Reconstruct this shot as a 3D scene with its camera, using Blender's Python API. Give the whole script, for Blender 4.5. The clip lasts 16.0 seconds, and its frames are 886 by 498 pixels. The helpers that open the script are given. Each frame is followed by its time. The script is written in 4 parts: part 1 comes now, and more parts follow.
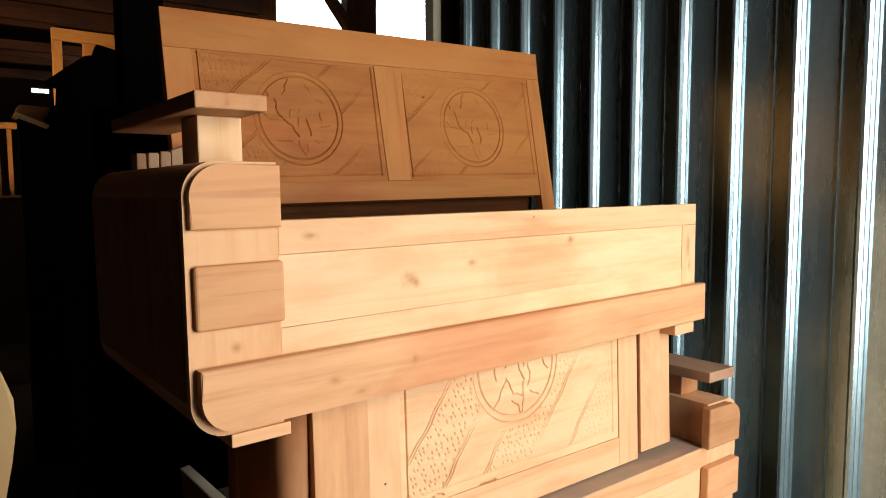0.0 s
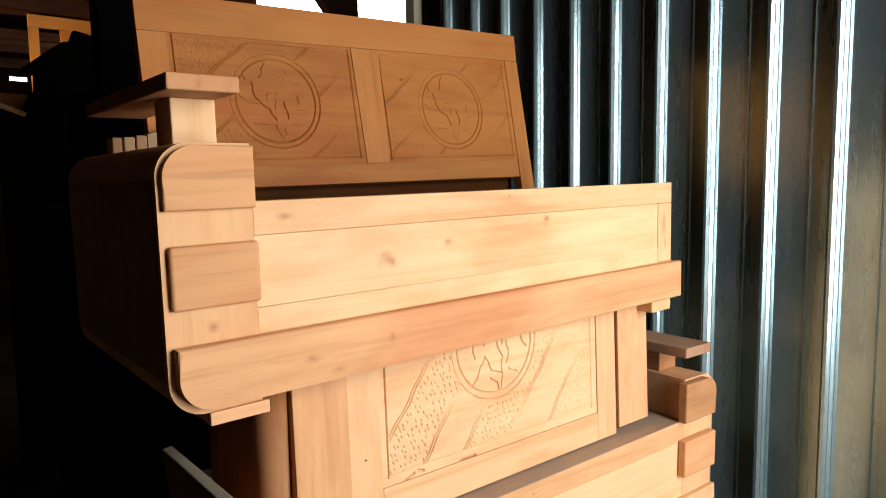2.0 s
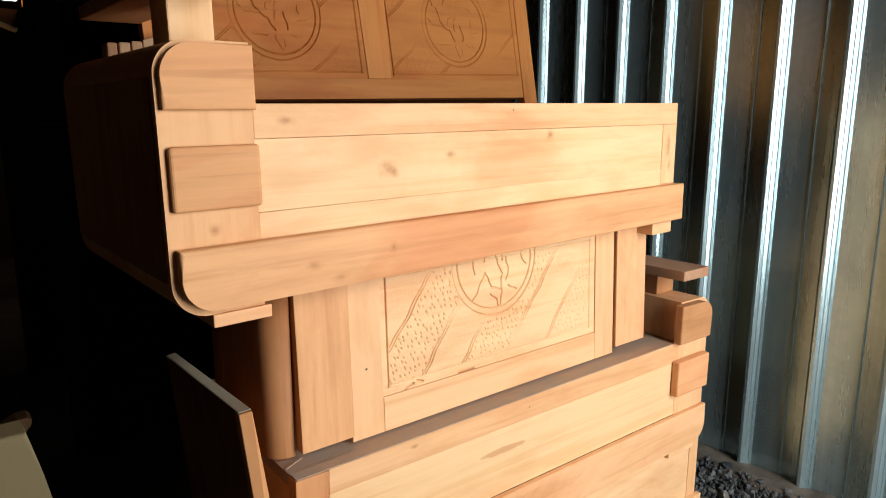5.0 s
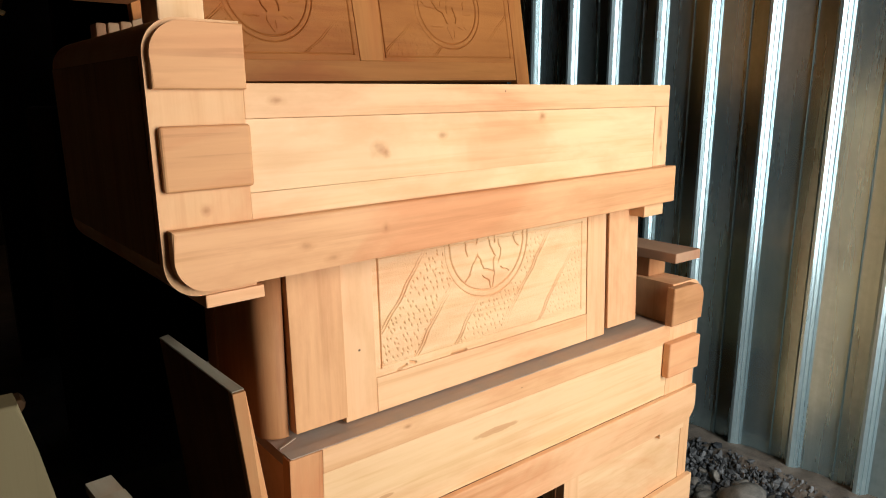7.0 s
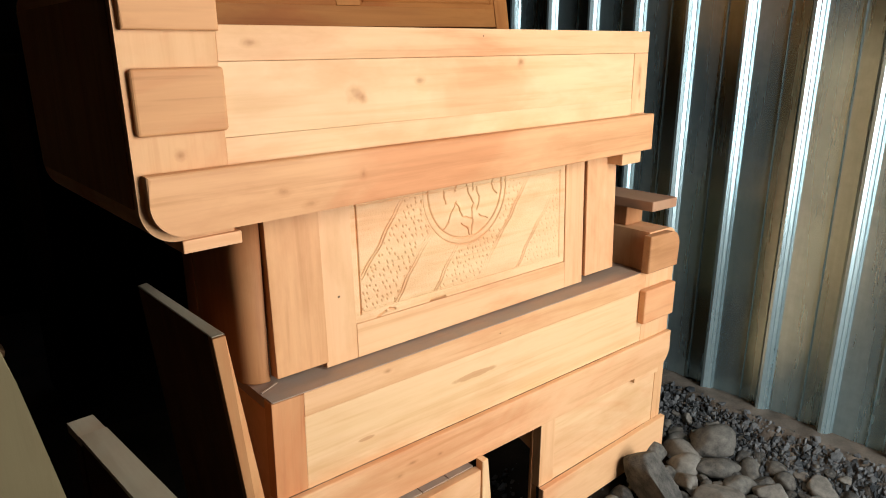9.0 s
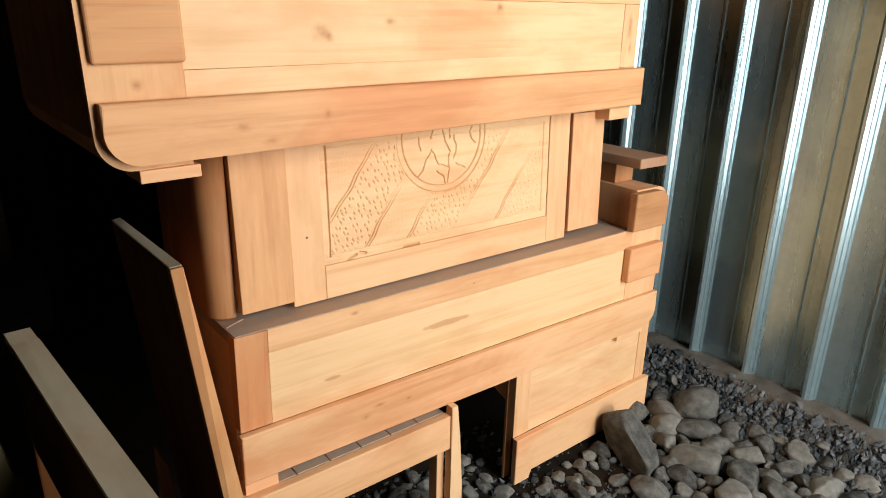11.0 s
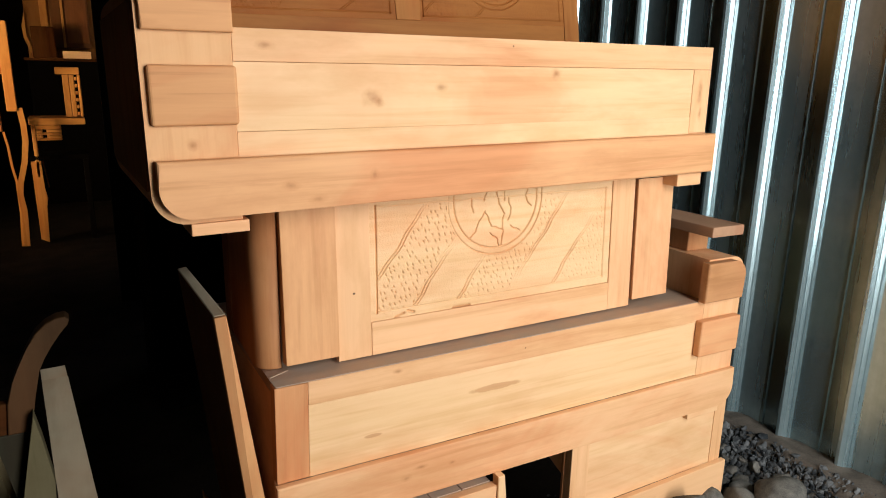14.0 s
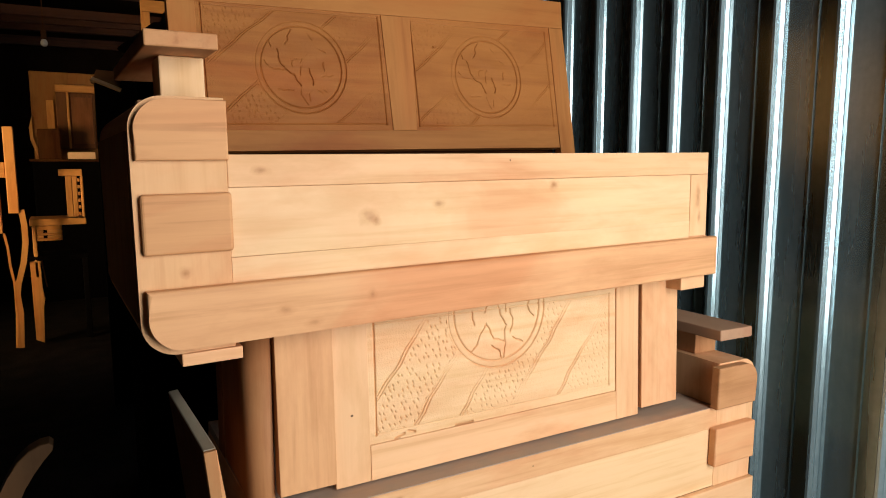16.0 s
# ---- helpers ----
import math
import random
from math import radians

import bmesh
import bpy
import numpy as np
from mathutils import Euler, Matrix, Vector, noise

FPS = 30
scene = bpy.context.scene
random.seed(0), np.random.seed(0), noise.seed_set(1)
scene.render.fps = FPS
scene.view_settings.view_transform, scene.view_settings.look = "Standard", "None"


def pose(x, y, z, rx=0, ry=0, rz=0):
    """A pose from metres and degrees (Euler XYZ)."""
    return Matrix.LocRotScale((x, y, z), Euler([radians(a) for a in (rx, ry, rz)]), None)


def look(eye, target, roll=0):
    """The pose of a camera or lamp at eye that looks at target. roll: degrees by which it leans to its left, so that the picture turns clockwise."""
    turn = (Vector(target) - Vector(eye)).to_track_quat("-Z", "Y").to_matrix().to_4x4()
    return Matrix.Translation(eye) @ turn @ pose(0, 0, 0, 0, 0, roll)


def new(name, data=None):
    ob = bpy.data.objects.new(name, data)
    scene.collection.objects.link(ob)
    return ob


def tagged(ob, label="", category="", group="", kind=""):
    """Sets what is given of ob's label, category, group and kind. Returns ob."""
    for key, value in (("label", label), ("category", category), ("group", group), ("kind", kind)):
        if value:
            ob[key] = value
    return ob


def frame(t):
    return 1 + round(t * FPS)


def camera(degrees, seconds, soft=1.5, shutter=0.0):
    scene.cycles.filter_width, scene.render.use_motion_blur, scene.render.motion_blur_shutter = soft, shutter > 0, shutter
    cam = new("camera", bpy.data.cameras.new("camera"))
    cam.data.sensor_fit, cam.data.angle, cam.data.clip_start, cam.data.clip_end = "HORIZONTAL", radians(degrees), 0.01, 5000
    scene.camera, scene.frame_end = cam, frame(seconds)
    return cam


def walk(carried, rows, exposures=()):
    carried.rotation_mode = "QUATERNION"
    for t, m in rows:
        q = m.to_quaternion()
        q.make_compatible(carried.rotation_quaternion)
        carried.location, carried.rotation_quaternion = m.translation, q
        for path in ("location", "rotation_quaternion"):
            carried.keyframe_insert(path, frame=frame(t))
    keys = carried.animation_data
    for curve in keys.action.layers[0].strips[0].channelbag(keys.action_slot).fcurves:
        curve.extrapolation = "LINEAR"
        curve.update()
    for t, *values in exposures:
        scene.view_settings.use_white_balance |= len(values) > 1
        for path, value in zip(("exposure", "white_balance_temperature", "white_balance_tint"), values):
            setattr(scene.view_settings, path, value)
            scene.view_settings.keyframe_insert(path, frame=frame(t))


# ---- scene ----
cam = camera(66.9, 16.0, soft=0.95)
PATH = [
    (0, (-0.013, 0.044, 1.490), (1.203, 1.624, 1.327), -0.2),
    (0.5, (-0.014, 0.034, 1.489), (1.22, 1.604, 1.361), -0.5),
    (1, (-0.01, 0.024, 1.485), (1.236, 1.581, 1.332), -0.9),
    (1.5, (-0.009, 0.014, 1.483), (1.251, 1.559, 1.324), -0.7),
    (2, (-0.005, 0.015, 1.478), (1.236, 1.57, 1.273), -0.9),
    (2.5, (-0.003, 0.018, 1.473), (1.234, 1.573, 1.250), -0.9),
    (3, (-0.003, 0.014, 1.464), (1.23, 1.566, 1.197), -0.5),
    (3.5, (-0.005, 0.021, 1.456), (1.227, 1.568, 1.153), -0.8),
    (4, (-0.007, 0.017, 1.445), (1.22, 1.559, 1.105), -0.6),
    (6.5, (-0.013, 0.019, 1.421), (1.217, 1.538, 0.997), 0.1),
    (7, (-0.011, 0.011, 1.419), (1.222, 1.525, 0.987), -0.1),
    (7.5, (-0.007, 0.006, 1.415), (1.23, 1.512, 0.965), -0.0),
    (8, (-0.008, 0.001, 1.411), (1.215, 1.511, 0.938), -0.3),
    (8.5, (-0.012, 0.0, 1.410), (1.227, 1.496, 0.932), -0.2),
    (9, (-0.012, -0.003, 1.404), (1.24, 1.451, 0.842), 0.0),
    (9.5, (-0.015, -0.001, 1.392), (1.253, 1.425, 0.793), 0.4),
    (12, (0.147, -0.159, 1.357), (1.221, 1.386, 0.677), 2.2),
    (12.5, (0.164, -0.163, 1.359), (1.187, 1.425, 0.701), 2.5),
    (13, (0.163, -0.147, 1.354), (1.157, 1.483, 0.756), 2.2),
    (13.5, (0.171, -0.161, 1.367), (1.144, 1.502, 0.831), 1.5),
    (14, (0.17, -0.16, 1.367), (1.128, 1.525, 0.875), 1.1),
    (14.5, (0.17, -0.162, 1.372), (1.123, 1.54, 0.933), 1.1),
    (15, (0.176, -0.148, 1.379), (1.144, 1.562, 1.005), 1.0),
    (15.5, (0.192, -0.131, 1.387), (1.139, 1.605, 1.090), 0.3),
    (16, (0.194, -0.117, 1.429), (1.173, 1.609, 1.180), -0.1),
]
walk(cam, [(t, look(eye, target, roll)) for t, eye, target, roll in PATH], [(0, 0.0), (4, -0.03), (9.5, -0.06), (12, -0.10), (16, -0.20)])

# ---- light: the open doorway behind the camera, the sky, and an added side fill ----
world = bpy.data.worlds.new("sky")
scene.world = world
world.use_nodes = True
wn = world.node_tree.nodes
sky = wn.new("ShaderNodeTexSky")
sky.sky_type, sky.sun_disc = "NISHITA", False
sky.sun_elevation, sky.sun_rotation = radians(50), radians(-15)
world.node_tree.links.new(sky.outputs[0], wn["Background"].inputs[0])
wn["Background"].inputs[1].default_value = 0.05

sun = new("sun", bpy.data.lights.new("sun", "SUN"))
sun.data.energy, sun.data.angle, sun.data.color = 1.0, radians(10), (1.0, 0.96, 0.90)
sun.matrix_world = look((1.6, 6.0, 7.4), (0, 0, 0))

door_light = new("doorway_daylight", bpy.data.lights.new("doorway_daylight", "AREA"))
door_light.data.shape, door_light.data.size, door_light.data.size_y = "RECTANGLE", 1.00, 2.3
door_light.data.energy, door_light.data.color = 121, (1.0, 0.962, 0.938)
door_light.matrix_world = look((1.60, -1.42, 1.56), (1.42, 1.1, 0.75))

# Added warm fill lamp for the far furniture; no doorway is known there.
side_fill = new("added_side_fill", bpy.data.lights.new("added_side_fill", "AREA"))
side_fill.data.shape, side_fill.data.size, side_fill.data.size_y = "RECTANGLE", 1.1, 1.4
side_fill.data.spread = radians(56)
side_fill.data.energy, side_fill.data.color = 38, (1.0, 0.70, 0.40)
side_fill.matrix_world = look((-3.33, 3.9, 1.25), (0.1, 6.2, 1.60))


# ---- materials ----
def node_material(name):
    mat = bpy.data.materials.new(name)
    mat.use_nodes = True
    return mat, mat.node_tree.nodes, mat.node_tree.links, mat.node_tree.nodes["Principled BSDF"]


def ramp(nodes, stops):
    r = nodes.new("ShaderNodeValToRGB")
    while len(r.color_ramp.elements) < len(stops):
        r.color_ramp.elements.new(0.5)
    for e, (p, c) in zip(r.color_ramp.elements, stops):
        e.position, e.color = p, (*c, 1)
    return r


def noise_tex(nodes, links, coord, scale, detail=4.0, stretch=(1, 1, 1), rough=0.55, dist=0.0):
    mp = nodes.new("ShaderNodeMapping")
    mp.inputs["Scale"].default_value = stretch
    links.new(coord, mp.inputs["Vector"])
    n = nodes.new("ShaderNodeTexNoise")
    n.inputs["Scale"].default_value, n.inputs["Detail"].default_value = scale, detail
    n.inputs["Roughness"].default_value, n.inputs["Distortion"].default_value = rough, dist
    links.new(mp.outputs[0], n.inputs["Vector"])
    return n.outputs["Fac"]


def mix(nodes, links, fac, a, b, mode="MIX"):
    m = nodes.new("ShaderNodeMix")
    m.data_type, m.blend_type = "RGBA", mode
    for sock, v in ((m.inputs[0], fac), (m.inputs[6], a), (m.inputs[7], b)):
        if hasattr(v, "links"):
            links.new(v, sock)
        elif isinstance(v, tuple):
            sock.default_value = (*v, 1)
        else:
            sock.default_value = v
    return m.outputs[2]


def maths(nodes, links, op, a, b=0.0, c=0.0, clamp=False):
    m = nodes.new("ShaderNodeMath")
    m.operation, m.use_clamp = op, clamp
    for sock, v in zip(m.inputs, (a, b, c)):
        if hasattr(v, "links"):
            links.new(v, sock)
        else:
            sock.default_value = v
    return m.outputs[0]


def bump(nodes, links, height, strength, distance, out):
    b = nodes.new("ShaderNodeBump")
    b.inputs["Strength"].default_value, b.inputs["Distance"].default_value = strength, distance
    links.new(height, b.inputs["Height"])
    links.new(b.outputs[0], out.inputs["Normal"])


def wood(name, axis, light, dark, knots=(), dust=0.0, rough=0.62, veins=0.07):
    """Raw sanded timber with its grain along one axis; knots are (x, z, width, height) stains."""
    mat, nodes, links, out = node_material(name)
    coord = nodes.new("ShaderNodeTexCoord").outputs["Object"]
    info = nodes.new("ShaderNodeObjectInfo").outputs["Random"]
    off = nodes.new("ShaderNodeVectorMath")
    off.operation = "ADD"
    links.new(coord, off.inputs[0])
    comb = nodes.new("ShaderNodeCombineXYZ")
    for i, k in enumerate((3.1, 5.7, 4.3)):
        links.new(maths(nodes, links, "MULTIPLY", info, k), comb.inputs[i])
    links.new(comb.outputs[0], off.inputs[1])
    p = off.outputs[0]
    along = {"x": (0.07, 1, 1), "y": (1, 0.07, 1), "z": (1, 1, 0.07)}[axis]
    broad = {"x": (0.35, 1, 1), "y": (1, 0.35, 1), "z": (1, 1, 0.35)}[axis]
    grain = noise_tex(nodes, links, p, 95, 5, along, 0.6, 0.4)
    figure = noise_tex(nodes, links, p, 16, 3, along, 0.5, 1.2)
    patch = noise_tex(nodes, links, p, 5.5, 3, broad)
    tone = maths(nodes, links, "ADD", maths(nodes, links, "MULTIPLY", grain, 0.24), maths(nodes, links, "MULTIPLY", figure, 0.46))
    tone = maths(nodes, links, "ADD", tone, maths(nodes, links, "MULTIPLY", patch, 0.42))
    line = ramp(nodes, [(0.54, (0, 0, 0)), (0.66, (1, 1, 1))])
    links.new(noise_tex(nodes, links, p, 60, 3, tuple(0.03 if k < 1 else 1 for k in along), 0.5, 0.8), line.inputs[0])
    tone = maths(nodes, links, "SUBTRACT", tone, maths(nodes, links, "MULTIPLY", line.outputs[0], veins))
    tone = maths(nodes, links, "ADD", tone, maths(nodes, links, "MULTIPLY", info, 0.10))
    r = ramp(nodes, [(0.40, dark), (0.58, tuple((a + 2 * b) / 3 for a, b in zip(dark, light))), (0.78, light)])
    links.new(tone, r.inputs[0])
    smudge = ramp(nodes, [(0.50, (0, 0, 0)), (0.72, (1, 1, 1))])
    links.new(noise_tex(nodes, links, p, 7.5, 6, broad, 0.62), smudge.inputs[0])
    col = mix(nodes, links, maths(nodes, links, "MULTIPLY", smudge.outputs[0], 0.64), r.outputs[0], tuple(c * k for c, k in zip(dark, (0.92, 0.86, 0.80))))
    if knots:
        sep = nodes.new("ShaderNodeSeparateXYZ")
        links.new(coord, sep.inputs[0])
        wob = maths(nodes, links, "MULTIPLY", maths(nodes, links, "SUBTRACT", noise_tex(nodes, links, coord, 38, 4), 0.5), 1.3)
        for x, z, w, h in knots:
            smear = w > 4 * h
            dx = maths(nodes, links, "DIVIDE", maths(nodes, links, "SUBTRACT", sep.outputs[0], x), w)
            dz = maths(nodes, links, "DIVIDE", maths(nodes, links, "SUBTRACT", sep.outputs[2], z), h)
            d = maths(nodes, links, "SQRT", maths(nodes, links, "ADD", maths(nodes, links, "MULTIPLY", dx, dx), maths(nodes, links, "MULTIPLY", dz, dz)))
            d = maths(nodes, links, "ADD", d, maths(nodes, links, "MULTIPLY", wob, 0.55 if smear else 1.0))
            f = maths(nodes, links, "MULTIPLY", maths(nodes, links, "SUBTRACT", 1.10, d, clamp=True), 3.5 if smear else 1.5, clamp=True)
            f = maths(nodes, links, "MULTIPLY", f, 1.0 if w <= 0.006 else 0.62 if smear else 0.36)
            core = maths(nodes, links, "MULTIPLY", maths(nodes, links, "SUBTRACT", 0.55, d, clamp=True), 0.15 if smear else 0.8)
            col = mix(nodes, links, f, col, (0.50, 0.235, 0.095) if w > 0.006 else (0.06, 0.03, 0.015))
            col = mix(nodes, links, core, col, (0.33, 0.135, 0.050))
    if dust:
        f = noise_tex(nodes, links, coord, 9, 5)
        rr = ramp(nodes, [(0.25, (0.65, 0.65, 0.65)), (0.7, (1, 1, 1))])
        links.new(f, rr.inputs[0])
        col = mix(nodes, links, maths(nodes, links, "MULTIPLY", rr.outputs[0], dust), col, (0.34, 0.295, 0.25))
    warm = ramp(nodes, [(0.36, (1.0, 1.0, 0.95)), (0.49, (1, 0.985, 0.96)), (0.64, (0.95, 0.78, 0.70))])
    links.new(noise_tex(nodes, links, p, 4.0, 5, broad, 0.6, 0.8), warm.inputs[0])
    col = mix(nodes, links, 0.9, col, warm.outputs[0], "MULTIPLY")
    links.new(col, out.inputs["Base Color"])
    out.inputs["Roughness"].default_value = rough
    out.inputs["Specular IOR Level"].default_value = 0.25 if rough < 0.8 else 0.06
    bump(nodes, links, grain, 0.22, 0.0012, out)
    return mat


PALE, PALE_D = (0.83, 0.566, 0.325), (0.70, 0.425, 0.21)
ROSE, ROSE_D = (0.755, 0.415, 0.208), (0.55, 0.272, 0.118)
MIDW, MIDW_D = (0.81, 0.502, 0.278), (0.64, 0.343, 0.160)
pale_x = wood("pale_wood_long", "x", PALE, PALE_D)
pale_z = wood("pale_wood_upright", "z", PALE, PALE_D)
rose_x = wood("rose_wood_long", "x", ROSE, ROSE_D)
rose_z = wood("rose_wood_upright", "z", ROSE, ROSE_D)
mid_x = wood("raw_wood_long", "x", MIDW, MIDW_D)
mid_z = wood("raw_wood_upright", "z", MIDW, MIDW_D)
block_x = wood("arm_block_wood", "x", (0.68, 0.355, 0.160), (0.44, 0.205, 0.085), veins=0.13)
dusty_x = wood("dusty_wood_long", "x", ROSE, ROSE_D, dust=0.92, rough=0.9)
dusty_y = wood("dusty_wood_deep", "y", ROSE, ROSE_D, dust=0.9, rough=0.9)
aged_x = wood("aged_wood_long", "x", (0.455, 0.178, 0.044), (0.32, 0.112, 0.025))
frame_x = wood("pinkish_brown_wood_long", "x", (0.48, 0.198, 0.052), (0.35, 0.130, 0.031))
frame_z = wood("pinkish_brown_wood_upright", "z", (0.50, 0.208, 0.056), (0.36, 0.137, 0.034))
armrest_y = wood("brown_armrest_wood", "y", (0.60, 0.315, 0.14), (0.40, 0.19, 0.078))
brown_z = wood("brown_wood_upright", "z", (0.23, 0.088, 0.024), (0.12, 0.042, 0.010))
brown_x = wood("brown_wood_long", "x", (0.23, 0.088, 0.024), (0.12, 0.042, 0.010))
# Dark old timber, also used to paint shade on hidden boards and legs.
old_shade_x = wood("old_shade_timber_long", "x", (0.095, 0.036, 0.011), (0.035, 0.013, 0.004), rough=0.8)
old_shade_y = wood("old_shade_timber_deep", "y", (0.095, 0.036, 0.011), (0.035, 0.013, 0.004), rough=0.8)
old_shade_z = wood("old_shade_timber_upright", "z", (0.095, 0.036, 0.011), (0.035, 0.013, 0.004), rough=0.8)
worn_x = wood("worn_wood_long", "x", (0.56, 0.29, 0.135), (0.36, 0.165, 0.068))
worn_z = wood("worn_wood_upright", "z", (0.56, 0.29, 0.135), (0.36, 0.165, 0.068))
grey_z = wood("grey_weathered_wood", "y", (0.52, 0.48, 0.36), (0.38, 0.345, 0.25), dust=0.1, rough=0.85)


def metal_sheet_material():
    mat, nodes, links, out = node_material("ribbed_zinc_sheet")
    coord = nodes.new("ShaderNodeTexCoord").outputs["Object"]
    streak = noise_tex(nodes, links, coord, 14, 5, (1, 1, 0.06), 0.6)
    spot = noise_tex(nodes, links, coord, 45, 4)
    r = ramp(nodes, [(0.3, (0.25, 0.385, 0.425)), (0.75, (0.50, 0.66, 0.70))])
    links.new(maths(nodes, links, "ADD", maths(nodes, links, "MULTIPLY", streak, 0.7), maths(nodes, links, "MULTIPLY", spot, 0.3)), r.inputs[0])
    links.new(r.outputs[0], out.inputs["Base Color"])
    out.inputs["Metallic"].default_value = 0.74
    rr = ramp(nodes, [(0.3, (0.22, 0.22, 0.22)), (0.8, (0.34, 0.34, 0.34))])
    links.new(streak, rr.inputs[0])
    links.new(rr.outputs[0], out.inputs["Roughness"])
    bump(nodes, links, noise_tex(nodes, links, coord, 7, 2, (1, 1, 0.25)), 0.25, 0.004, out)
    return mat


def mineral(name, light, dark, scale, rough, height, detail=6, island=False):
    mat, nodes, links, out = node_material(name)
    coord = nodes.new("ShaderNodeTexCoord").outputs["Object"]
    info = nodes.new("ShaderNodeNewGeometry").outputs["Random Per Island"] if island else nodes.new("ShaderNodeObjectInfo").outputs["Random"]
    n1 = noise_tex(nodes, links, coord, scale, detail)
    n2 = noise_tex(nodes, links, coord, scale * 9, 4)
    tone = maths(nodes, links, "ADD", maths(nodes, links, "MULTIPLY", n1, 0.6), maths(nodes, links, "MULTIPLY", n2, 0.3))
    tone = maths(nodes, links, "ADD", tone, maths(nodes, links, "MULTIPLY", maths(nodes, links, "SUBTRACT", info, 0.5), 0.35))
    r = ramp(nodes, [(0.25, dark), (0.70, light)])
    links.new(tone, r.inputs[0])
    links.new(r.outputs[0], out.inputs["Base Color"])
    out.inputs["Roughness"].default_value = rough
    out.inputs["Specular IOR Level"].default_value = 0.4 if rough < 0.85 else 0.05
    bump(nodes, links, n2, 0.35, height, out)
    return mat


zinc = metal_sheet_material()
stone_mat = mineral("river_stone", (0.235, 0.230, 0.202), (0.050, 0.052, 0.050), 2.6, 0.85, 0.006)
gravel_mat = mineral("dark_gravel", (0.165, 0.180, 0.185), (0.022, 0.027, 0.031), 30, 0.85, 0.002, island=True)
dirt_mat = mineral("packed_dirt", (0.030, 0.022, 0.015), (0.010, 0.008, 0.006), 6, 0.95, 0.01)
kerb_mat = mineral("rough_concrete", (0.175, 0.155, 0.128), (0.045, 0.043, 0.040), 17, 0.9, 0.008)
# Lighter planks for the unseen walls, so that they bounce light back.
bounce_plank_mat = mineral("bounce_plank_wall", (0.10, 0.058, 0.031), (0.045, 0.025, 0.013), 3, 0.9, 0.004)
# Near-black wood colour that stands in for deep shade.
shade_black_mat = mineral("shade_black_wood", (0.003, 0.002, 0.0015), (0.0015, 0.001, 0.0008), 5, 0.9, 0.002)
# Planks darkened almost to black, so the workshop's depth reads as unlit.
shade_wall_mat = mineral("shade_plank_wall", (0.016, 0.008, 0.004), (0.006, 0.003, 0.0015), 3, 0.9, 0.004)

glow_mat, gn, gl, go = node_material("overcast_sky_glow")
go.inputs["Emission Color"].default_value, go.inputs["Emission Strength"].default_value = (0.95, 0.98, 1.0, 1), 6.0


# ---- building blocks ----
PIVOT = {}


def thing(name, label, category, at=(0, 0, 0), turn=(0, 0, 0), group="", kind=""):
    ob = new(name)
    ob.empty_display_size = 0.1
    ob.matrix_basis = pose(*at, *turn)
    PIVOT[ob] = Vector(at)
    return tagged(ob, label, category, group, kind)


def part(name, bm, material, parent, label="", smooth=False):
    """Links a bmesh, built in the parent's unturned place, as one mesh under it."""
    top = parent
    while top.parent:
        top = top.parent
    bmesh.ops.translate(bm, verts=bm.verts, vec=-PIVOT.get(top, Vector()))
    bmesh.ops.recalc_face_normals(bm, faces=bm.faces)
    me = bpy.data.meshes.new(name)
    bm.to_mesh(me)
    bm.free()
    if smooth:
        me.shade_smooth()
    me.materials.append(material)
    ob = new(name, me)
    ob.parent = parent
    return tagged(ob, label)


def solo(name, bm, material, label, category, at, turn=(0, 0, 0), group="", kind="", smooth=False):
    """A thing that is one mesh."""
    bmesh.ops.translate(bm, verts=bm.verts, vec=-Vector(at))
    bmesh.ops.recalc_face_normals(bm, faces=bm.faces)
    me = bpy.data.meshes.new(name)
    bm.to_mesh(me)
    bm.free()
    if smooth:
        me.shade_smooth()
    me.materials.append(material)
    ob = new(name, me)
    ob.matrix_basis = pose(*at, *turn)
    return tagged(ob, label, category, group, kind)


def box(x0, x1, y0, y1, z0, z1, bev=0.003, seg=2):
    bm = bmesh.new()
    bmesh.ops.create_cube(bm, size=1)
    for v in bm.verts:
        v.co = Vector(((x0 + x1) / 2 + v.co.x * (x1 - x0), (y0 + y1) / 2 + v.co.y * (y1 - y0), (z0 + z1) / 2 + v.co.z * (z1 - z0)))
    if bev:
        bmesh.ops.bevel(bm, geom=bm.edges[:], offset=bev, segments=seg, profile=0.5, affect="EDGES")
    return bm


def rounded(x0, x1, z0, z1, tl=0, tr=0, br=0, bl=0, n=10):
    """An outline in x and z with some round corners."""
    pts = []
    for cx, cz, r, a0 in ((x1, z1, tr, 0), (x0, z1, tl, 90), (x0, z0, bl, 180), (x1, z0, br, 270)):
        if not r:
            pts.append((cx, cz))
            continue
        ox, oz = cx - r if cx == x1 else cx + r, cz - r if cz == z1 else cz + r
        for i in range(n + 1):
            a = radians(a0 + 90 * i / n)
            pts.append((ox + r * math.cos(a), oz + r * math.sin(a)))
    return pts


def prism(outline, y0, y1, bev=0.0, seg=3):
    """An outline in x and z drawn back from y0 to y1; bev rounds the front rim."""
    bm = bmesh.new()
    a = [bm.verts.new((x, y0, z)) for x, z in outline]
    b = [bm.verts.new((x, y1, z)) for x, z in outline]
    front = bm.faces.new(a)
    bm.faces.new(b[::-1])
    n = len(a)
    for i in range(n):
        bm.faces.new((a[i], b[i], b[(i + 1) % n], a[(i + 1) % n]))
    if bev:
        bmesh.ops.bevel(bm, geom=front.edges[:], offset=bev, segments=seg, profile=0.5, affect="EDGES")
    return bm


